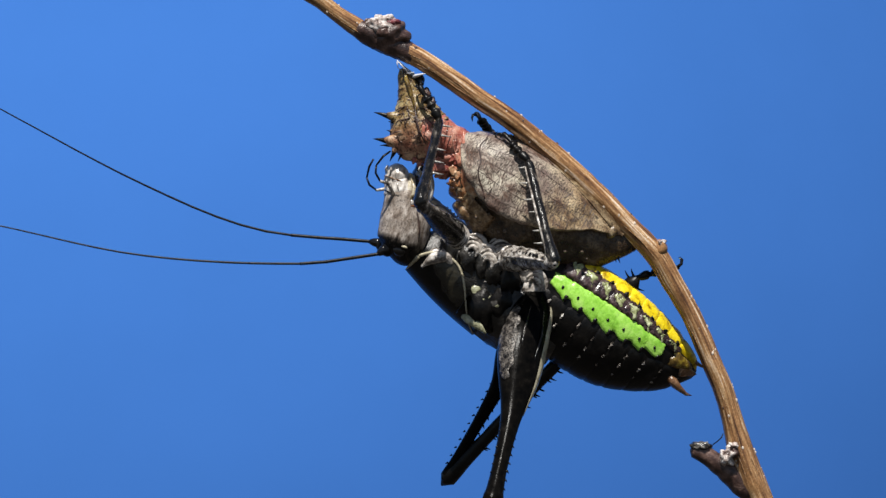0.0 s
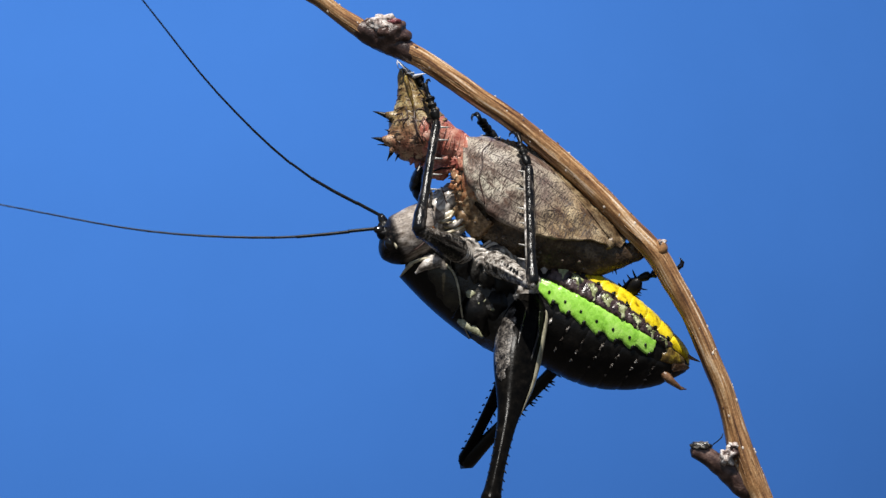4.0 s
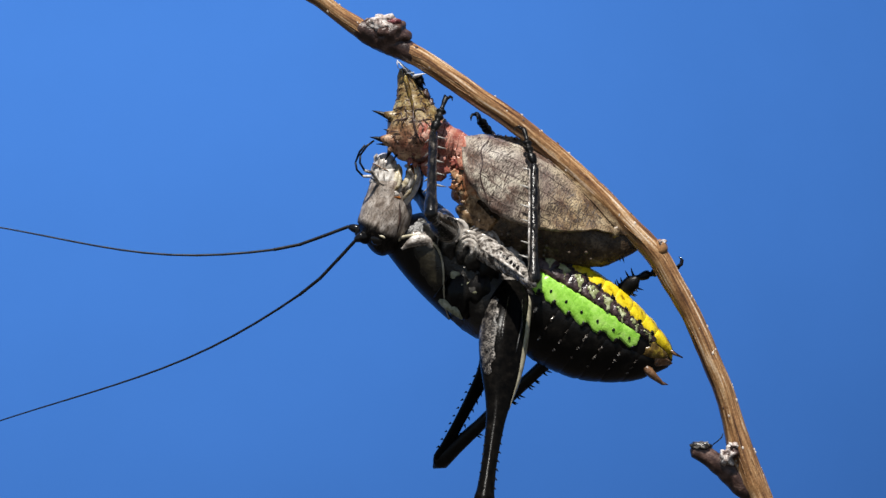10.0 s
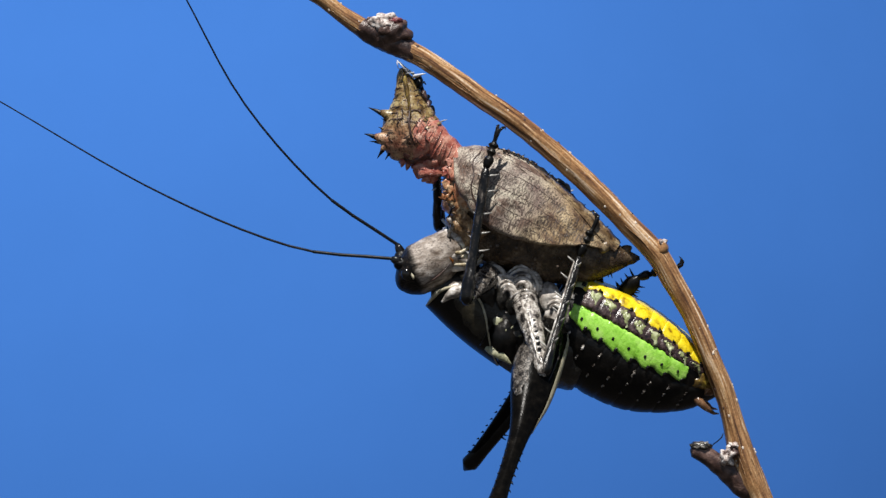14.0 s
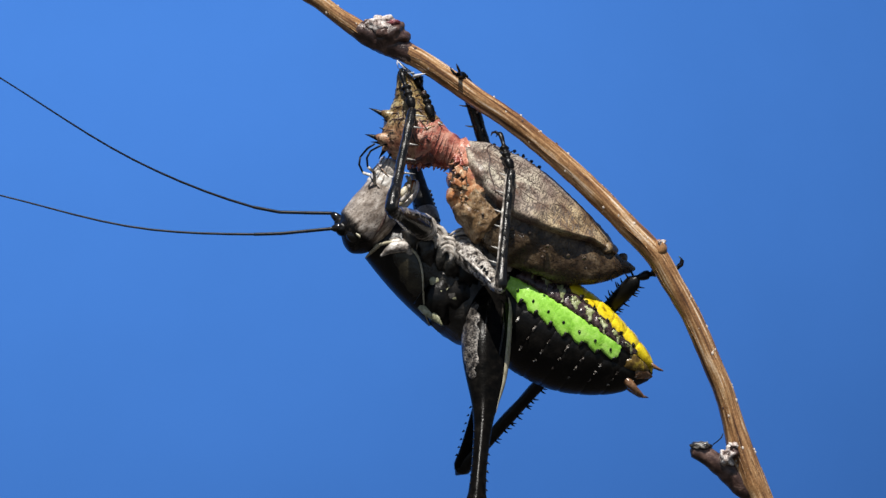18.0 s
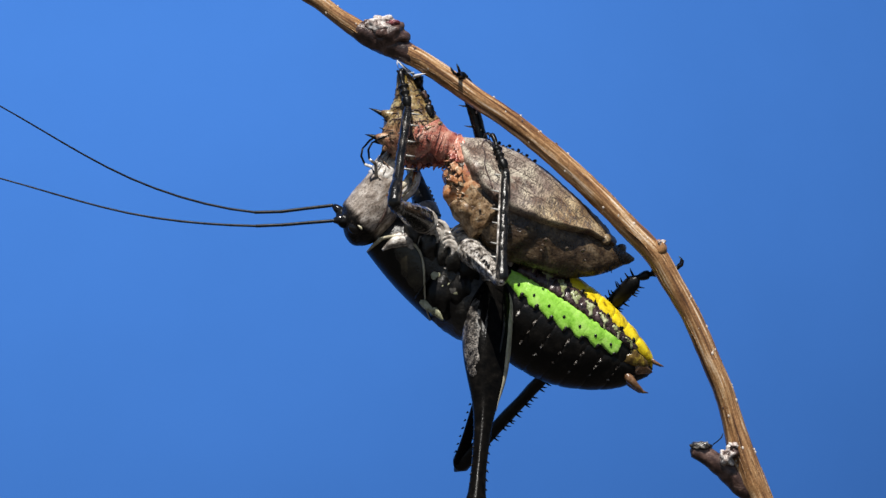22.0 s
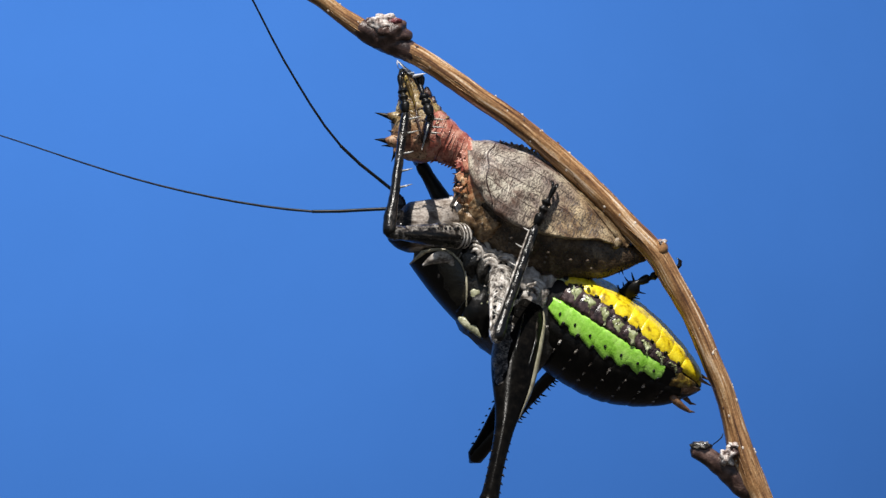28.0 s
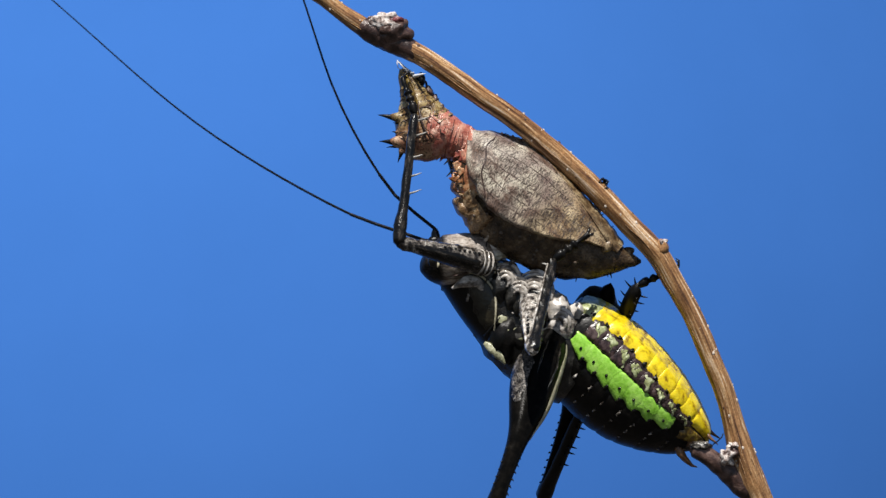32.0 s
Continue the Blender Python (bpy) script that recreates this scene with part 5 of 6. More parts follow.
TIMES = [k / 2 for k in range(65) if not (3.5 < k / 2 < 5.5 or 14.5 < k / 2 < 16.5 or 25.5 < k / 2 < 27.5)]
COLLAR = read("0:822,543 0.5:836,556 1:830,561 1.5:833,559 2:820,553 2.5:819,553 3:818,555 3.5:818,560 5.5:818,530 6:815,544 6.5:799,542 7:796,521 7.5:781,513 8:782,531 8.5:784,533 9:786,534 9.5:786,539 10:779,521 10.5:782,518 "
              "11:782,522 11.5:781,530 12:782,537 12.5:793,550 13:853,576 13.5:853,586 14:862,605 14.5:862,602")
COLLAR += read("16.5:770,528 17:758,519 17.5:753,536 18:744,534 18.5:735,528 19:735,533 19.5:737,533 20:735,534 20.5:735,534 21:733,534 21.5:738,514 22:744,524 22.5:740,527 23:737,530 23.5:737,530 24:750,511 24.5:763,513 25:761,522 25.5:763,521 "
               "27.5:808,558 28:810,558 28.5:840,572 29:858,602 29.5:850,602 30:862,600 30.5:860,605 31:861,606 31.5:864,603 32:860,605")
WAIST = read("0:1014,521 0.5:1020,524 1:1009,525 1.5:1011,525 2:998,525 2.5:998,527 3:994,530 3.5:991,531 5.5:997,511 6:991,516 6.5:980,519 7:975,511 7.5:966,510 8:963,521 8.5:966,522 9:965,521 9.5:962,524 10:968,510 10.5:971,511 11:969,510 "
             "11.5:965,518 12:962,522 12.5:968,528 13:1029,549 13.5:1028,560 14:1041,571 14.5:1043,570")
WAIST += read("16.5:957,518 17:949,501 17.5:940,522 18:928,521 18.5:925,519 19:923,524 19.5:923,524 20:920,527 20.5:922,527 21:919,528 21.5:929,502 22:933,513 22.5:926,519 23:922,524 23.5:920,524 24:945,496 24.5:952,504 25:946,511 25.5:945,514 "
              "27.5:994,559 28:992,554 28.5:1024,571 29:1029,593 29.5:1011,605 30:1021,609 30.5:1024,614 31:1024,616 31.5:1032,614 32:1027,612")
STRIPE_END = read("0:1159,622 0.5:1167,617 1:1161,614 1.5:1162,616 2:1150,617 2.5:1150,616 3:1148,616 3.5:1145,619 5.5:1142,602 6:1144,600 6.5:1133,606 7:1122,608 7.5:1110,611 8:1113,614 8.5:1116,616 9:1118,612 9.5:1118,617 10:1115,605 10.5:1116,605 "
                  "11:1119,603 11.5:1119,611 12:1121,611 12.5:1130,618 13:1182,649 13.5:1184,653 14:1200,665 14.5:1199,671")
STRIPE_END += read("16.5:1109,609 17:1099,600 17.5:1095,622 18:1084,625 18.5:1076,619 19:1075,622 19.5:1078,622 20:1075,626 20.5:1076,622 21:1075,625 21.5:1076,614 22:1084,616 22.5:1083,617 23:1080,620 23.5:1078,620 24:1096,602 24.5:1107,606 25:1109,612 "
                   "25.5:1107,606 27.5:1158,666 28:1159,665 28.5:1181,694 29:1180,735 29.5:1138,752 30:1144,764 30.5:1168,767 31:1172,762 31.5:1178,757 32:1174,753")
OUTWARD = read("0:13 2:9 3.5:6 6:5 8:3 10:5 12:1 13:4 14.5:4 17:2 22:3 24:8 25.5:5 27.5:-2 29:-8 32:-8")
ROLL = read("0:0 11:0 12.5:3 13:6 14.5:6 16.5:-3 25.5:-3 27.5:14 28.5:14 29:18 30:18 32:18")
FEELER_ROOT = read("0:672,436 1:660,450 2:654,442 3:662,424 3.5:674,398 5.5:666,414 6:645,440 7:661,380 8:628,408 9:637,396 10:634,412 11:638,384 12:634,390 13:711,425 14:706,452 14.5:704,448 16.5:624,402 17:612,384 18:598,394 19:597,377 20:594,380 "
                   "21:589,388 22:601,380 23:590,391 24:612,381 25:640,344 25.5:632,378 27.5:706,352 28:706,368 28.5:752,378 29:780,390 30:776,410 31:784,400 32:766,425")
MOUTH = read("0:715,312 1:742,342 2:735,328 3:745,352 3.5:772,380 5.5:740,298 6:735,320 7:735,298 8:705,312 9:735,320 10:700,282 11:730,320 12:735,342 13:802,395 14:805,422 14.5:805,422 16.5:672,272 17:692,285 18:692,312 19:692,312 20:690,308 "
             "21:688,302 22:692,300 23:684,305 24:690,265 25:728,305 25.5:702,290 27.5:812,362 28:812,372 28.5:845,408 29:862,428 30:862,432 31:868,430 32:850,432")
HIND_KNEE = read("0:787,848 1:812,845 2:805,838 3:822,827 3.5:828,820 5.5:780,808 6:805,812 7:780,785 8:800,808 9:803,810 10:773,818 11:782,818 12:805,808 12.5:810,784 13:798,758 13.5:803,776 14:826,822 14.5:837,845 16.5:778,808 17:780,828 18:812,830 "
                 "19:820,833 20:821,828 21:821,826 22:810,824 23:817,815 24:784,820 25:802,790 25.5:796,790 27.5:833,811 28:836,809 28.5:862,822 29:922,855 29.5:952,866 30:962,856 30.5:964,872 31:970,876 32:958,880")
NEAR = {
    "front": (read("0:743,360 1:773,392 2:768,393 3:745,406 3.5:732,412 5.5:785,385 6:757,400 6.5:727,394 7:750,400 8:727,395 9:748,388 10:762,382 11:752,388 12:740,405 12.5:748,410 13:843,545 13.5:802,545 14:825,532 14.5:823,530 16.5:670,370 17:703,355 "
                   "18:692,372 19:685,370 20:678,371 21:672,371 22:697,362 23:675,370 24:723,355 25:670,370 25.5:680,368 27.5:690,411 28:688,412 28.5:683,425 29:681,432 30:703,432 31:700,432 32:706,429"),
              read("0:778,212 1:783,222 2:773,215 3:775,215 3.5:772,215 5.5:778,210 6:772,215 7:770,205 8:765,215 9:790,232 10:767,232 11:775,235 12:778,235 12.5:785,240 13:893,325 13.5:840,290 14:860,298 14.5:864,296 16.5:720,192 17:735,192 18:730,192 "
                   "19:722,187 21:718,187 22:722,190 23:716,187 24:728,192 25:716,187 25.5:716,187 27.5:718,200 28:718,200 29:727,225 30:730,210 31:729,210 32:734,202"),
              read("0:745,158 1:757,152 2:748,158 3:752,155 5.5:755,148 6:757,150 7:757,148 8:757,160 9:780,182 10:780,198 11:784,202 12:792,203 12.5:795,205 13:905,280 13.5:848,258 14:870,267 14.5:874,267 16.5:708,120 25.5:706,122 27.5:705,122 32:707,123")),
    "middle": (read("0:980,465 1:980,490 2:965,495 3:948,500 3.5:938,502 5.5:960,515 6:942,525 7:938,512 8:930,515 9:937,514 10:944,500 11:940,497 12:922,512 12.5:935,540 13:942,655 14:962,660 14.5:964,655 16.5:912,575 17:868,512 18:885,510 19:880,507 "
                    "20:876,508 21:870,511 22:887,496 23:866,513 24:910,485 25:882,506 25.5:885,500 27.5:882,598 28:878,600 28.5:900,610 29:916,635 30:935,628 31:938,628 32:942,620"),
               read("0:935,285 1:950,298 2:945,290 3:940,290 3.5:930,290 5.5:962,310 6:952,310 7:954,310 8:938,300 9:937,290 10:945,290 11:942,290 12:928,295 12.5:935,340 13:1018,452 14:1025,455 14.5:1025,450 16.5:1015,410 17:930,340 18:905,300 19:893,300 "
                    "21:890,300 22:895,300 23:885,302 24:913,310 25:888,310 25.5:890,310 27.5:950,400 28:948,400 29:985,465 30:985,468 31:985,468 32:980,460"),
               read("0:905,252 1:918,258 2:918,255 3:915,258 3.5:912,260 5.5:975,268 6:968,285 7:970,272 8:940,255 9:935,255 10:932,247 11:926,253 12:916,265 12.5:960,300 13:1060,402 14:1062,377 14.5:1045,377 16.5:1070,312 17:950,270 18:890,253 19:878,256 "
                    "21:878,258 22:878,256 23:875,258 24:905,262 25:876,246 25.5:880,250 27.5:978,338 28:978,338 29:1012,430 30:1050,408 31:1046,420 32:1048,410")),
}
FAR_SIDE = {
    "front": (read("0:735,330 12:735,340 14.5:790,420 16.5:722,290 17:735,285 18:730,280 21:722,275 25.5:730,290 27.5:735,275 28:735,275 29:815,350 32:820,350"),
              read("0:768,205 28:762,205 29:770,205 32:775,205"), read("0:742,148 28:742,148 29:752,158 32:752,158")),
    "middle": (read("0:930,430 12:915,430 14.5:1000,470 16.5:920,440 17:900,400 25.5:890,400 27.5:960,450 32:985,470"),
               read("0:866,232 11:866,235 12:862,238 12.5:880,245 13:896,256 14:1000,330 14.5:1000,330 16.5:965,292 17:834,197 24:834,197 25:838,202 25.5:838,202 27.5:985,298 28:985,298 29:1055,366 32:1056,368"),
               read("0:842,200 12:842,200 13:850,200 14:936,292 14.5:936,292 16.5:924,262 17:804,114 25.5:804,114 27.5:960,238 28:960,238 29:1072,318 32:1073,318")),
}
FEELER = {
    "upper": (read("0:450,405 1:450,415 2:450,420 3:480,350 3.5:540,290 5.5:450,370 6:450,370 7:480,340 8:450,365 9:480,345 10:500,440 11:450,330 12:480,295 13:540,325 14:570,340 14.5:530,340 16.5:480,402 17:450,372 18:460,370 19:440,325 20:440,325 21:430,330 "
                   "22:440,375 23:440,365 24:470,380 25:500,275 25.5:450,370 27.5:620,240 28:600,255 28.5:700,260 29:740,275 30:720,310 31:740,280 32:690,335"),
              read("0:250,325 1:230,310 2:230,335 3:250,190 3.5:400,140 5.5:250,275 6:250,225 7:250,210 8:230,240 9:250,205 10:280,450 11:230,215 12:330,160 13:370,180 14:430,180 14.5:340,180 16.5:250,355 17:230,315 18:240,285 19:230,210 20:230,195 21:220,210 "
                   "22:240,320 23:230,285 24:240,340 25:330,150 25.5:280,320 27.5:550,110 28:510,120 28.5:670,110 29:700,120 30:650,170 31:695,130 32:600,180"),
              read("0:0,193 1:0,165 2:0,215 3:45,0 3.5:300,0 5.5:0,108 6:10,0 7:0,10 8:0,70 9:20,0 10:0,403 11:0,40 12:195,0 13:222,0 14:330,0 14.5:190,0 16.5:0,262 17:0,207 18:0,138 19:0,10 20:0,5 21:0,12 22:0,188 23:0,138 24:0,242 25:185,0 25.5:0,155 "
                   "27.5:503,0 28:447,0 28.5:658,0 29:692,0 30:612,50 31:670,0 32:537,0")),
    "lower": (read("0:530,467 1:500,508 2:500,560 3:500,482 3.5:480,402 5.5:500,528 6:500,520 7:500,495 8:480,490 9:480,482 10:540,515 11:480,455 12:480,412 13:560,510 14:520,438 14.5:480,440 16.5:480,445 17:470,398 18:460,415 19:450,397 20:430,370 21:420,370 "
                   "22:440,400 23:440,405 24:500,452 25:450,348 25.5:500,440 27.5:530,354 28:530,373 28.5:600,330 29:640,350 30:600,315 31:640,280 32:600,370"),
              read("0:250,452 1:300,522 2:280,640 3:250,517 3.5:250,375 5.5:280,605 6:280,585 7:280,585 8:280,550 9:280,543 10:330,635 11:280,510 12:250,412 13:330,620 14:280,340 14.5:260,370 16.5:250,457 17:240,360 18:240,403 19:240,377 20:220,305 21:210,298 "
                   "22:240,380 23:230,385 24:280,500 25:230,318 25.5:280,490 27.5:280,315 28:280,328 28.5:300,205 29:330,240 30:420,165 31:510,150 32:350,220"),
              read("0:0,400 1:0,495 2:0,697 3:0,518 3.5:0,312 5.5:0,658 6:0,619 7:0,652 8:0,582 9:0,590 10:0,745 11:0,545 12:0,390 13:0,750 14:0,180 14.5:0,262 16.5:0,423 17:0,280 18:0,346 19:0,318 20:0,198 21:0,188 22:0,316 23:0,322 24:0,515 25:0,270 25.5:0,500 "
                   "27.5:0,226 28:0,240 28.5:0,62 29:0,100 30:265,0 31:385,0 32:92,0")),
}
CASE_FRONT = read("0:819,245 0.5:827,248 1:828,248 1.5:832,247 2:825,250 2.5:830,251 3:825,254 3.5:821,256 5.5:841,233 6:838,239 6.5:838,242 7:839,239 7.5:836,240 8:822,256 8.5:822,259 9:815,262 9.5:809,263 10:821,251 10.5:827,248 11:816,254 11.5:809,259 12:809,260 "
                  "12.5:808,264 13:810,262 13.5:807,268 14:807,270 14.5:807,270")
CASE_FRONT += read("16.5:802,262 17:824,251 17.5:819,257 18:818,263 18.5:816,259 19:810,262 19.5:807,262 20:807,260 21:807,260 21.5:816,253 22:809,257 22.5:810,256 23:809,257 23.5:809,257 24:815,253 24.5:819,250 25:818,260 25.5:821,257 "
                   "27.5:830,262 28:830,260 28.5:835,250 29:836,240 30:838,240 31:839,234 32:833,240")
CASE_TAIL = read("0:1081,450 0.5:1090,456 1:1084,464 1.5:1087,464 2:1086,462 2.5:1087,469 3:1083,470 3.5:1076,472 5.5:1086,462 6:1078,469 6.5:1081,473 7:1089,462 7.5:1087,461 8:1080,467 8.5:1087,461 9:1086,456 9.5:1081,455 10:1089,450 10.5:1090,452 11:1090,446 "
                 "11.5:1084,449 12:1075,458 12.5:1063,472 13:1086,464 13.5:1081,470 14:1067,476 14.5:1073,470")
CASE_TAIL += read("16.5:1072,428 17:1067,466 17.5:1073,485 18:1067,488 18.5:1064,492 19:1058,495 19.5:1061,492 20:1055,499 20.5:1055,501 21:1054,502 21.5:1072,484 22:1073,479 22.5:1063,493 23:1057,501 23.5:1058,501 24:1082,463 24.5:1080,466 25:1074,470 25.5:1070,478 "
                  "27.5:1083,467 28:1082,468 28.5:1080,474 29:1080,480 30:1072,478 31:1064,487 32:1075,482")
TAIL_TURN = read("0:-7 1:-7 2:-6 3:-5 3.5:-4 5.5:-12 6:-12 7:-12 8:-2 9:0 10:-4 11:0 12:2 13:2 14:1 14.5:2 16.5:5 17:0 23.5:0 24:-6 25:-2 25.5:-3 27.5:-8 28:-8 29:-12 30:-13 31:-14 32:-12")
CASE_ROLL = read("0:0 14.5:0 16.5:-12 17:-20 18:-30 23.5:-30 24:-20 25.5:-14 27.5:-10 29:0 32:0")
COLLAR_SHIFT = read("0:0,0 25.5:0,0 27.5:4,-4 29:7,-7 32:7,-7")
EATEN = read("0:0 14.5:0 16.5:1 32:1")
FLAP_EATEN = read("0:0 25.5:0 27.5:1 32:1")
SWAY = read("0:687 2:687 3.5:688 12:688 13:691 14.5:690 16.5:686 25:685 25.5:685 27.5:688 28:689 28.5:691 32:692")


def now(table, t):
    return lerp(table, t)


def between(a, b):
    """The turn of the line from a to b, clockwise from the right."""
    return math.atan2(b[1] - a[1], b[0] - a[0])


def turned(p, a, roll=0.0):
    return Matrix.Translation(p) @ Matrix.Rotation(a, 4, "Y") @ Matrix.Rotation(roll, 4, "X")


def body_pose(t):
    a, b = now(COLLAR, t), now(WAIST, t)
    turn = between(a, b) - between((786, 534), (965, 521))
    c, s = math.cos(turn), math.sin(turn)
    mx, my = (a[0] + b[0]) / 2, (a[1] + b[1]) / 2
    rx, ry = KX - 875.5, KY - 527.5
    out = now(OUTWARD, t)[0]
    mx, my = mx - 0.72 * out, my + 0.69 * out
    return turned(place(mx + rx * c - ry * s, my + rx * s + ry * c), turn)


def reach(a, x, y, length, back):
    """The joint that lies length u from a on the line of sight through (x, y); back: the farther of the two such points."""
    eye = Vector(EYE)
    way = (place(x, y) - eye).normalized()
    m = (a - eye).dot(way)
    foot_point = eye + way * m
    gap = (foot_point - a).length
    ln = length * U
    if gap >= ln:
        return a + (foot_point - a) * (ln / gap)
    h = math.sqrt(ln * ln - gap * gap)
    if back is None:
        back = abs(foot_point.y + way.y * h) < abs(foot_point.y - way.y * h)
    return foot_point + way * (h if back else -h)


def along(a, b, normal):
    x = (b - a).normalized()
    y = (normal - x * normal.dot(x)).normalized()
    z = x.cross(y)
    m = Matrix((x, y, z)).transposed().to_4x4()
    return Matrix.Translation(a) @ m


HIPS = {("front", "near"): (806, 424, -52), ("middle", "near"): (848, 440, -56), ("hind", "near"): (911, 522, -66),
        ("front", "far"): (806, 424, 48), ("middle", "far"): (852, 450, 52), ("hind", "far"): (956, 486, 20)}
HOOKED = read("0:0 16.5:0 17:1 25.5:1 27.5:0 32:0")
FAR_ANKLE = read("0:1128,492 25.5:1128,492 27.5:1128,498 29:1128,506 32:1128,506")
FAR_HIP = read("0:20 25.5:20 27.5:20 29:15 32:15")
HOLD = {"front": read("0:-98,-80 12:-98,-80 13:-115,-112 14.5:-115,-112 16.5:-94,-62 32:-94,-62"), "middle": read("0:-108,-80 12:-108,-80 13:-85,-70 14.5:-85,-70 16.5:-112,-70 17:-108,-80 25.5:-108,-80 27.5:-120,-110 32:-120,-110")}
HIP_SHIFT = {("front", "near"): read("0:0,0 12:0,0 13:0,-8 14.5:0,-10 16.5:-5,-18 25.5:-5,-18 27.5:-10,-30 29:-6,-20 32:-6,-18"), ("middle", "near"): read("0:0,0 12:0,0 13:8,-5 14.5:8,-5 16.5:8,0 25.5:8,0 27.5:8,-14 29:4,-16 32:4,-16"),
             ("hind", "near"): read("0:0,0 12:0,0 13:-9,0 14.5:-9,0 16.5:0,0 25.5:0,0 27.5:-6,0 29:-13,2 32:-13,2"), ("front", "far"): read("0:0,0 32:0,0"), ("middle", "far"): read("0:0,0 32:0,0"), ("hind", "far"): read("0:0,0 25.5:0,0 27.5:12,-30 29:40,-100 32:40,-100")}
SIZE = {"front": (190, 235, 75), "middle": (172, 228, 80), "hind": (430, 520, 80)}


def leg_joints(kind, side, t, body):
    hx, hy, hd = HIPS[kind, side]
    sx, sy = now(HIP_SHIFT[kind, side], t)
    if (kind, side) == ("hind", "far"):
        hd = now(FAR_HIP, t)[0]
    hip = body @ loc(hx - KX + sx, hy - KY + sy, hd)
    l1, l2, l3 = SIZE[kind]
    if kind == "hind":
        if side == "far":
            ankle = place(*now(FAR_ANKLE, t), -30)
            kx, ky = now(HIND_KNEE, t)
            knee = reach(ankle, kx + 1, ky + 4, l2, True)
            ankle = knee + (ankle - knee).normalized() * l2 * U
            tip = ankle + (place(1212, 470, -22) - ankle).normalized() * l3 * U
            hip = knee + (hip - knee).normalized() * l1 * U
        else:
            knee = reach(hip, *now(NEAR_KNEE, t), l1, False)
            ankle = reach(knee, 1380, 1010, l2, True)
            tip = reach(ankle, 1420, 1050, l3, None)
    elif side == "near":
        # the foot holds on at a known depth; the knee follows from the shin, and the thigh ends in the body
        k, a, c = NEAR[kind]
        da, dc = now(HOLD[kind], t)
        ankle = place(*now(a, t), da)
        knee = reach(ankle, *now(k, t), l2, False)
        ankle = knee + (ankle - knee).normalized() * l2 * U
        tip = ankle + (place(*now(c, t), dc) - ankle).normalized() * l3 * U
        hip = knee + (hip - knee).normalized() * l1 * U
    else:
        k, a, c = FAR_SIDE[kind]
        knee = reach(hip, *now(k, t), l1, True)
        ankle = reach(knee, *now(a, t), l2, False)
        tip = reach(ankle, *now(c, t), l3, None)
        if kind == "middle" and now(HOOKED, t)[0] > 0.5:
            # the foot hooks over the top of the twig
            ankle = place(823, 141, -12)
            knee = reach(ankle, *now(k, t), l2, True)
            ankle = knee + (ankle - knee).normalized() * l2 * U
            tip = ankle + (place(811, 132, -86) - ankle).normalized() * l3 * U
            hip = knee + (hip - knee).normalized() * l1 * U
    return hip, knee, ankle, tip


NEAR_KNEE = read("0:869,900 1:867,900 3.5:866,900 5.5:862,895 6:862,895 9:856,900 12:852,905 13:876,912 14:872,912 14.5:872,912 16.5:853,905 18:842,905 23:841,905 24:857,900 25:856,900 25.5:855,900 27.5:862,905 28:862,905 29:866,915 30:866,915 31:872,915 32:868,915")


def feeler_points(side, t):
    root = now(FEELER_ROOT, t)
    q = [now(k, t) for k in FEELER[side]]
    head_turn = between(now(FEELER_ROOT, t), now(MOUTH, t))
    c, s = math.cos(head_turn), math.sin(head_turn)
    o = (2, -20) if side == "upper" else (-14, 2)
    p0 = (root[0] + o[0] * c - o[1] * s, root[1] + o[0] * s + o[1] * c)
    pts = [p0, *[tuple(k) for k in q]]
    run = [0.0]
    for a, b in zip(pts, pts[1:]):
        run.append(run[-1] + math.hypot(b[0] - a[0], b[1] - a[1]))
    table = [(r, *p) for r, p in zip(run, pts)]
    fine = [tuple(smooth(table, run[-1] * k / 200)) for k in range(201)]
    e0, e1 = fine[-12], fine[-1]
    g = math.hypot(e1[0] - e0[0], e1[1] - e0[1])
    ux, uy = (e1[0] - e0[0]) / g, (e1[1] - e0[1]) / g
    fine += [(e1[0] + ux * k * 20, e1[1] + uy * k * 20) for k in range(1, 90)]
    out, left, i = [fine[0]], PIECE, 0
    at = fine[0]
    while len(out) < NPIECE + 1:
        nx = fine[i + 1]
        d = math.hypot(nx[0] - at[0], nx[1] - at[1])
        if d < left:
            left -= d
            at = nx
            i += 1
        else:
            k = left / d
            at = (at[0] + (nx[0] - at[0]) * k, at[1] + (nx[1] - at[1]) * k)
            out.append(at)
            left = PIECE
    return out


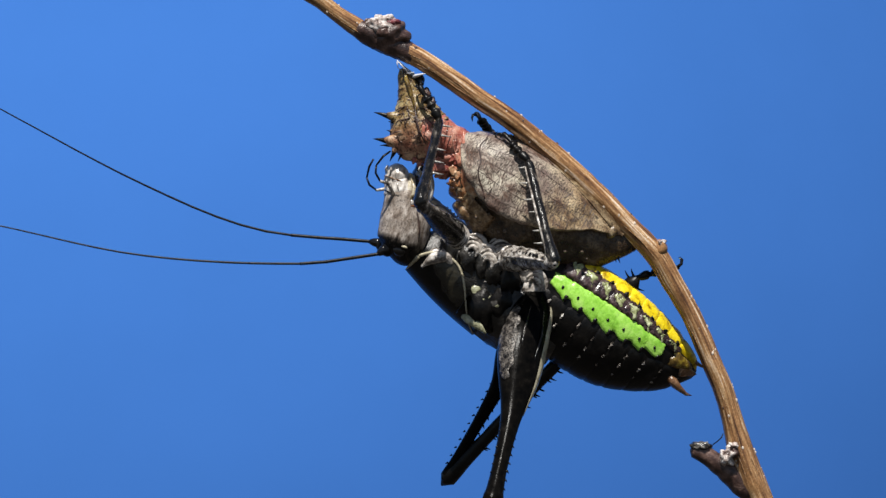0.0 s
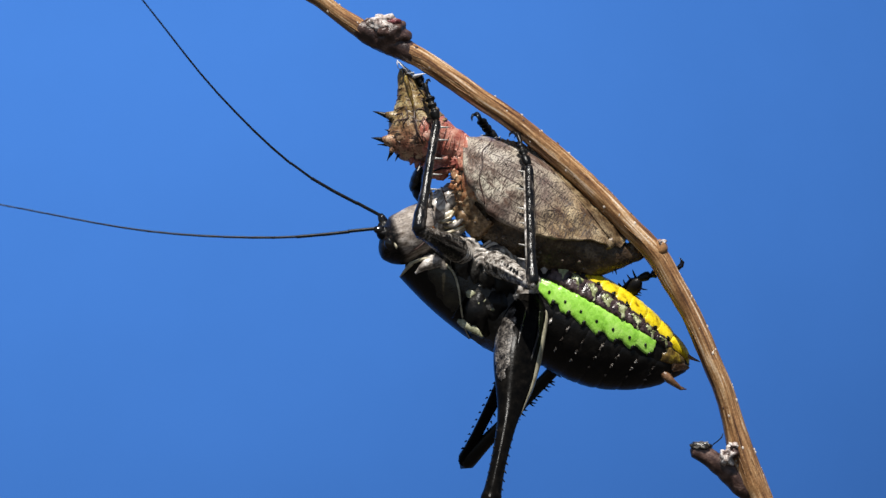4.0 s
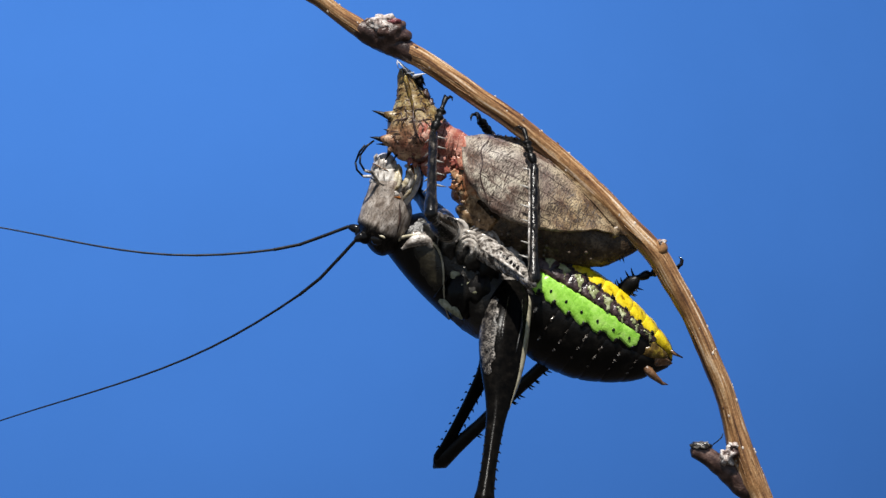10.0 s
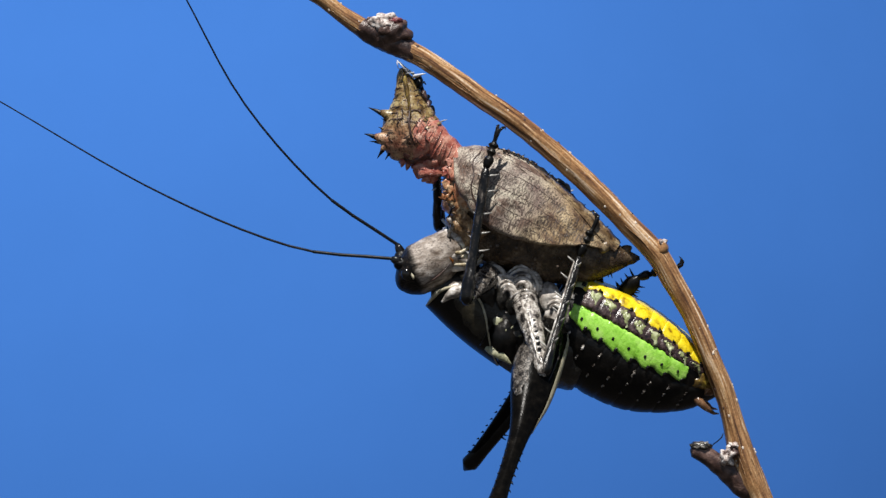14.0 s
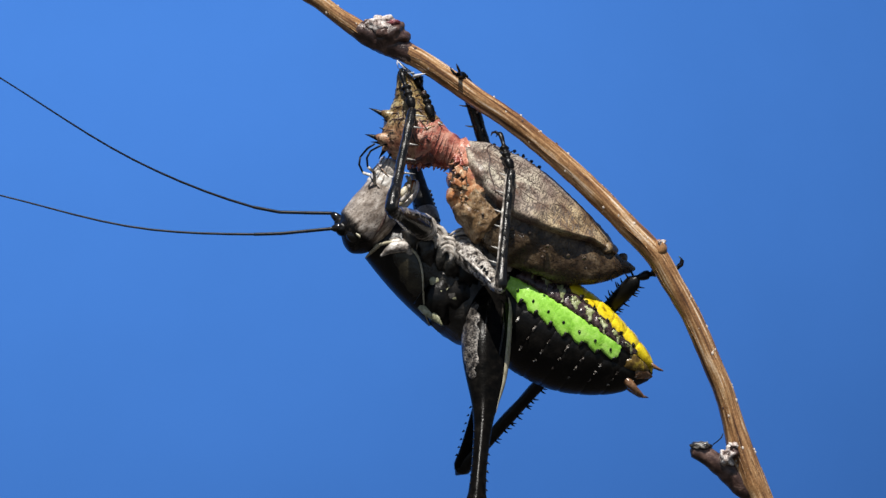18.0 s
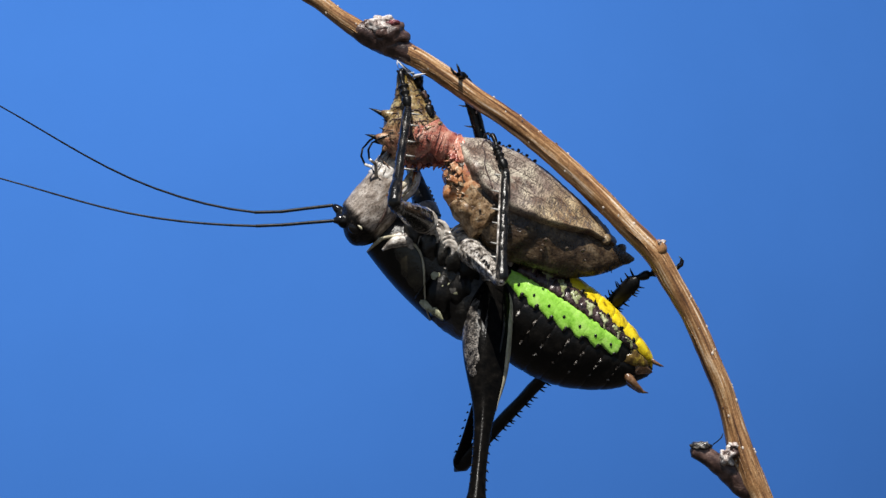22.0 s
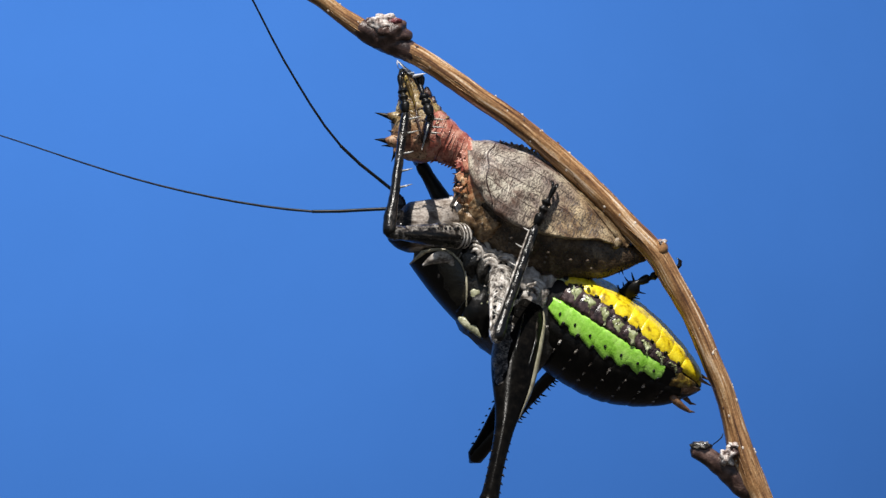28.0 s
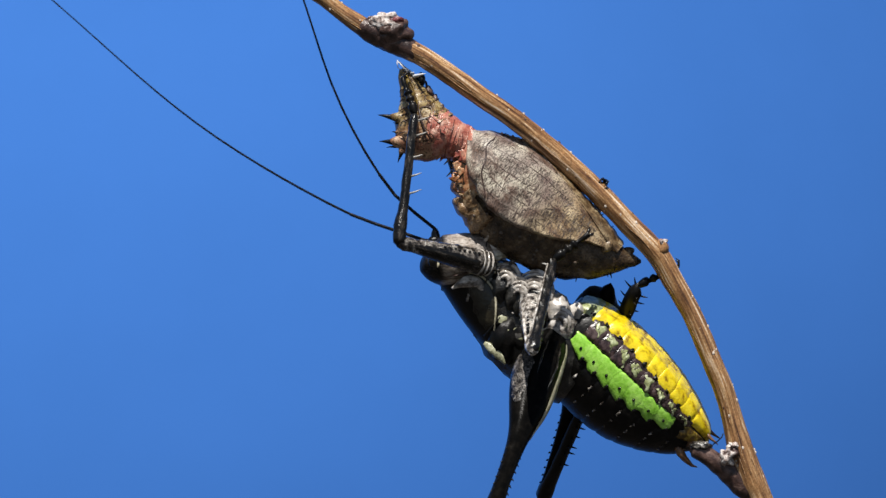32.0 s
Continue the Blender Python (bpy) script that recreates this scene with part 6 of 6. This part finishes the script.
def motions():
    rows = {}

    def add(ob, t, m):
        rows.setdefault(ob, []).append((t, m))

    base = chrysalis.matrix_world.inverted()
    for t in TIMES:
        body = body_pose(t)
        inv = body.inverted()
        add(katydid, t, body)
        add(collar_plate, t, Matrix.Translation(loc(*now(COLLAR_SHIFT, t))))
        a, b = now(WAIST, t), now(STRIPE_END, t)
        roll = now(ROLL, t)[0]
        add(abdomen, t, inv @ turned(place(*a, 0), between(a, b)) @ Matrix.Translation(loc(0.9 * (math.hypot(b[0] - a[0], b[1] - a[1]) - 178), -1.0 * roll if roll > 6 else 4 - 1.45 * roll)) @ Matrix.Rotation(radians(roll), 4, "X"))
        a, b = now(FEELER_ROOT, t), now(MOUTH, t)
        add(head, t, inv @ turned(place(*a, -22), between(a, b)))
        for k, (ob, side) in enumerate(PALPS):
            pivot = Matrix.Translation(loc(92, 0, -26 * side))
            swing = radians(9 * math.sin(t * 3.1 + side) + 5 * math.sin(t * 7.7 + 2 * side))
            add(ob, t, pivot @ Matrix.Rotation(swing, 4, "Y") @ pivot.inverted())
        for (kind, side), joints in LEGS.items():
            p = leg_joints(kind, side, t, body)
            normal = (p[1] - p[0]).cross(p[2] - p[1]).normalized()
            if (kind, side) == ("hind", "near"):
                normal = Vector((0.12, -1, 0)).normalized()
            for ob, u, v in zip(joints, p, p[1:]):
                add(ob, t, inv @ along(u, v, normal))
        for side, chain in FEELERS.items():
            d = 2 if side == "upper" else -48
            p = [place(*k, d) for k in feeler_points(side, t)]
            for ob, u, v in zip(chain, p, p[1:]):
                add(ob, t, inv @ along(u, v, Vector((0, 1, 0))))
        a, b = now(CASE_FRONT, t), now(CASE_TAIL, t)
        case = turned(place(*a, -34), between(a, b), radians(now(CASE_ROLL, t)[0]))
        hung = turned(place(717, 125, -36), radians(now(TAIL_TURN, t)[0]))
        add(front, t, base @ case)
        add(tail, t, base @ hung)
        p, q = hung @ loc(37, 126), case @ loc(14, 8)
        line = math.atan2(-(q.z - p.z), q.x - p.x)
        add(neck, t, base @ turned(p, line))
        lump_at = hung @ loc(44, 164, -6)
        lip = turned(place(*now(FEELER_ROOT, t), 0), between(now(FEELER_ROOT, t), now(MOUTH, t))) @ loc(56, 30, 0)
        add(rag, t, base @ Matrix.Translation(lump_at.lerp(lip, now(EATEN, t)[0])))
        add(flap, t, base @ Matrix.Translation((hung @ loc(30, 146, 0)).lerp(lip, now(FLAP_EATEN, t)[0])))
        add(twig, t, turned(place(*PIV, 0), (now(SWAY, t)[0] - 688) / 760))
    for ob, r in rows.items():
        walk(ob, r)


motions()
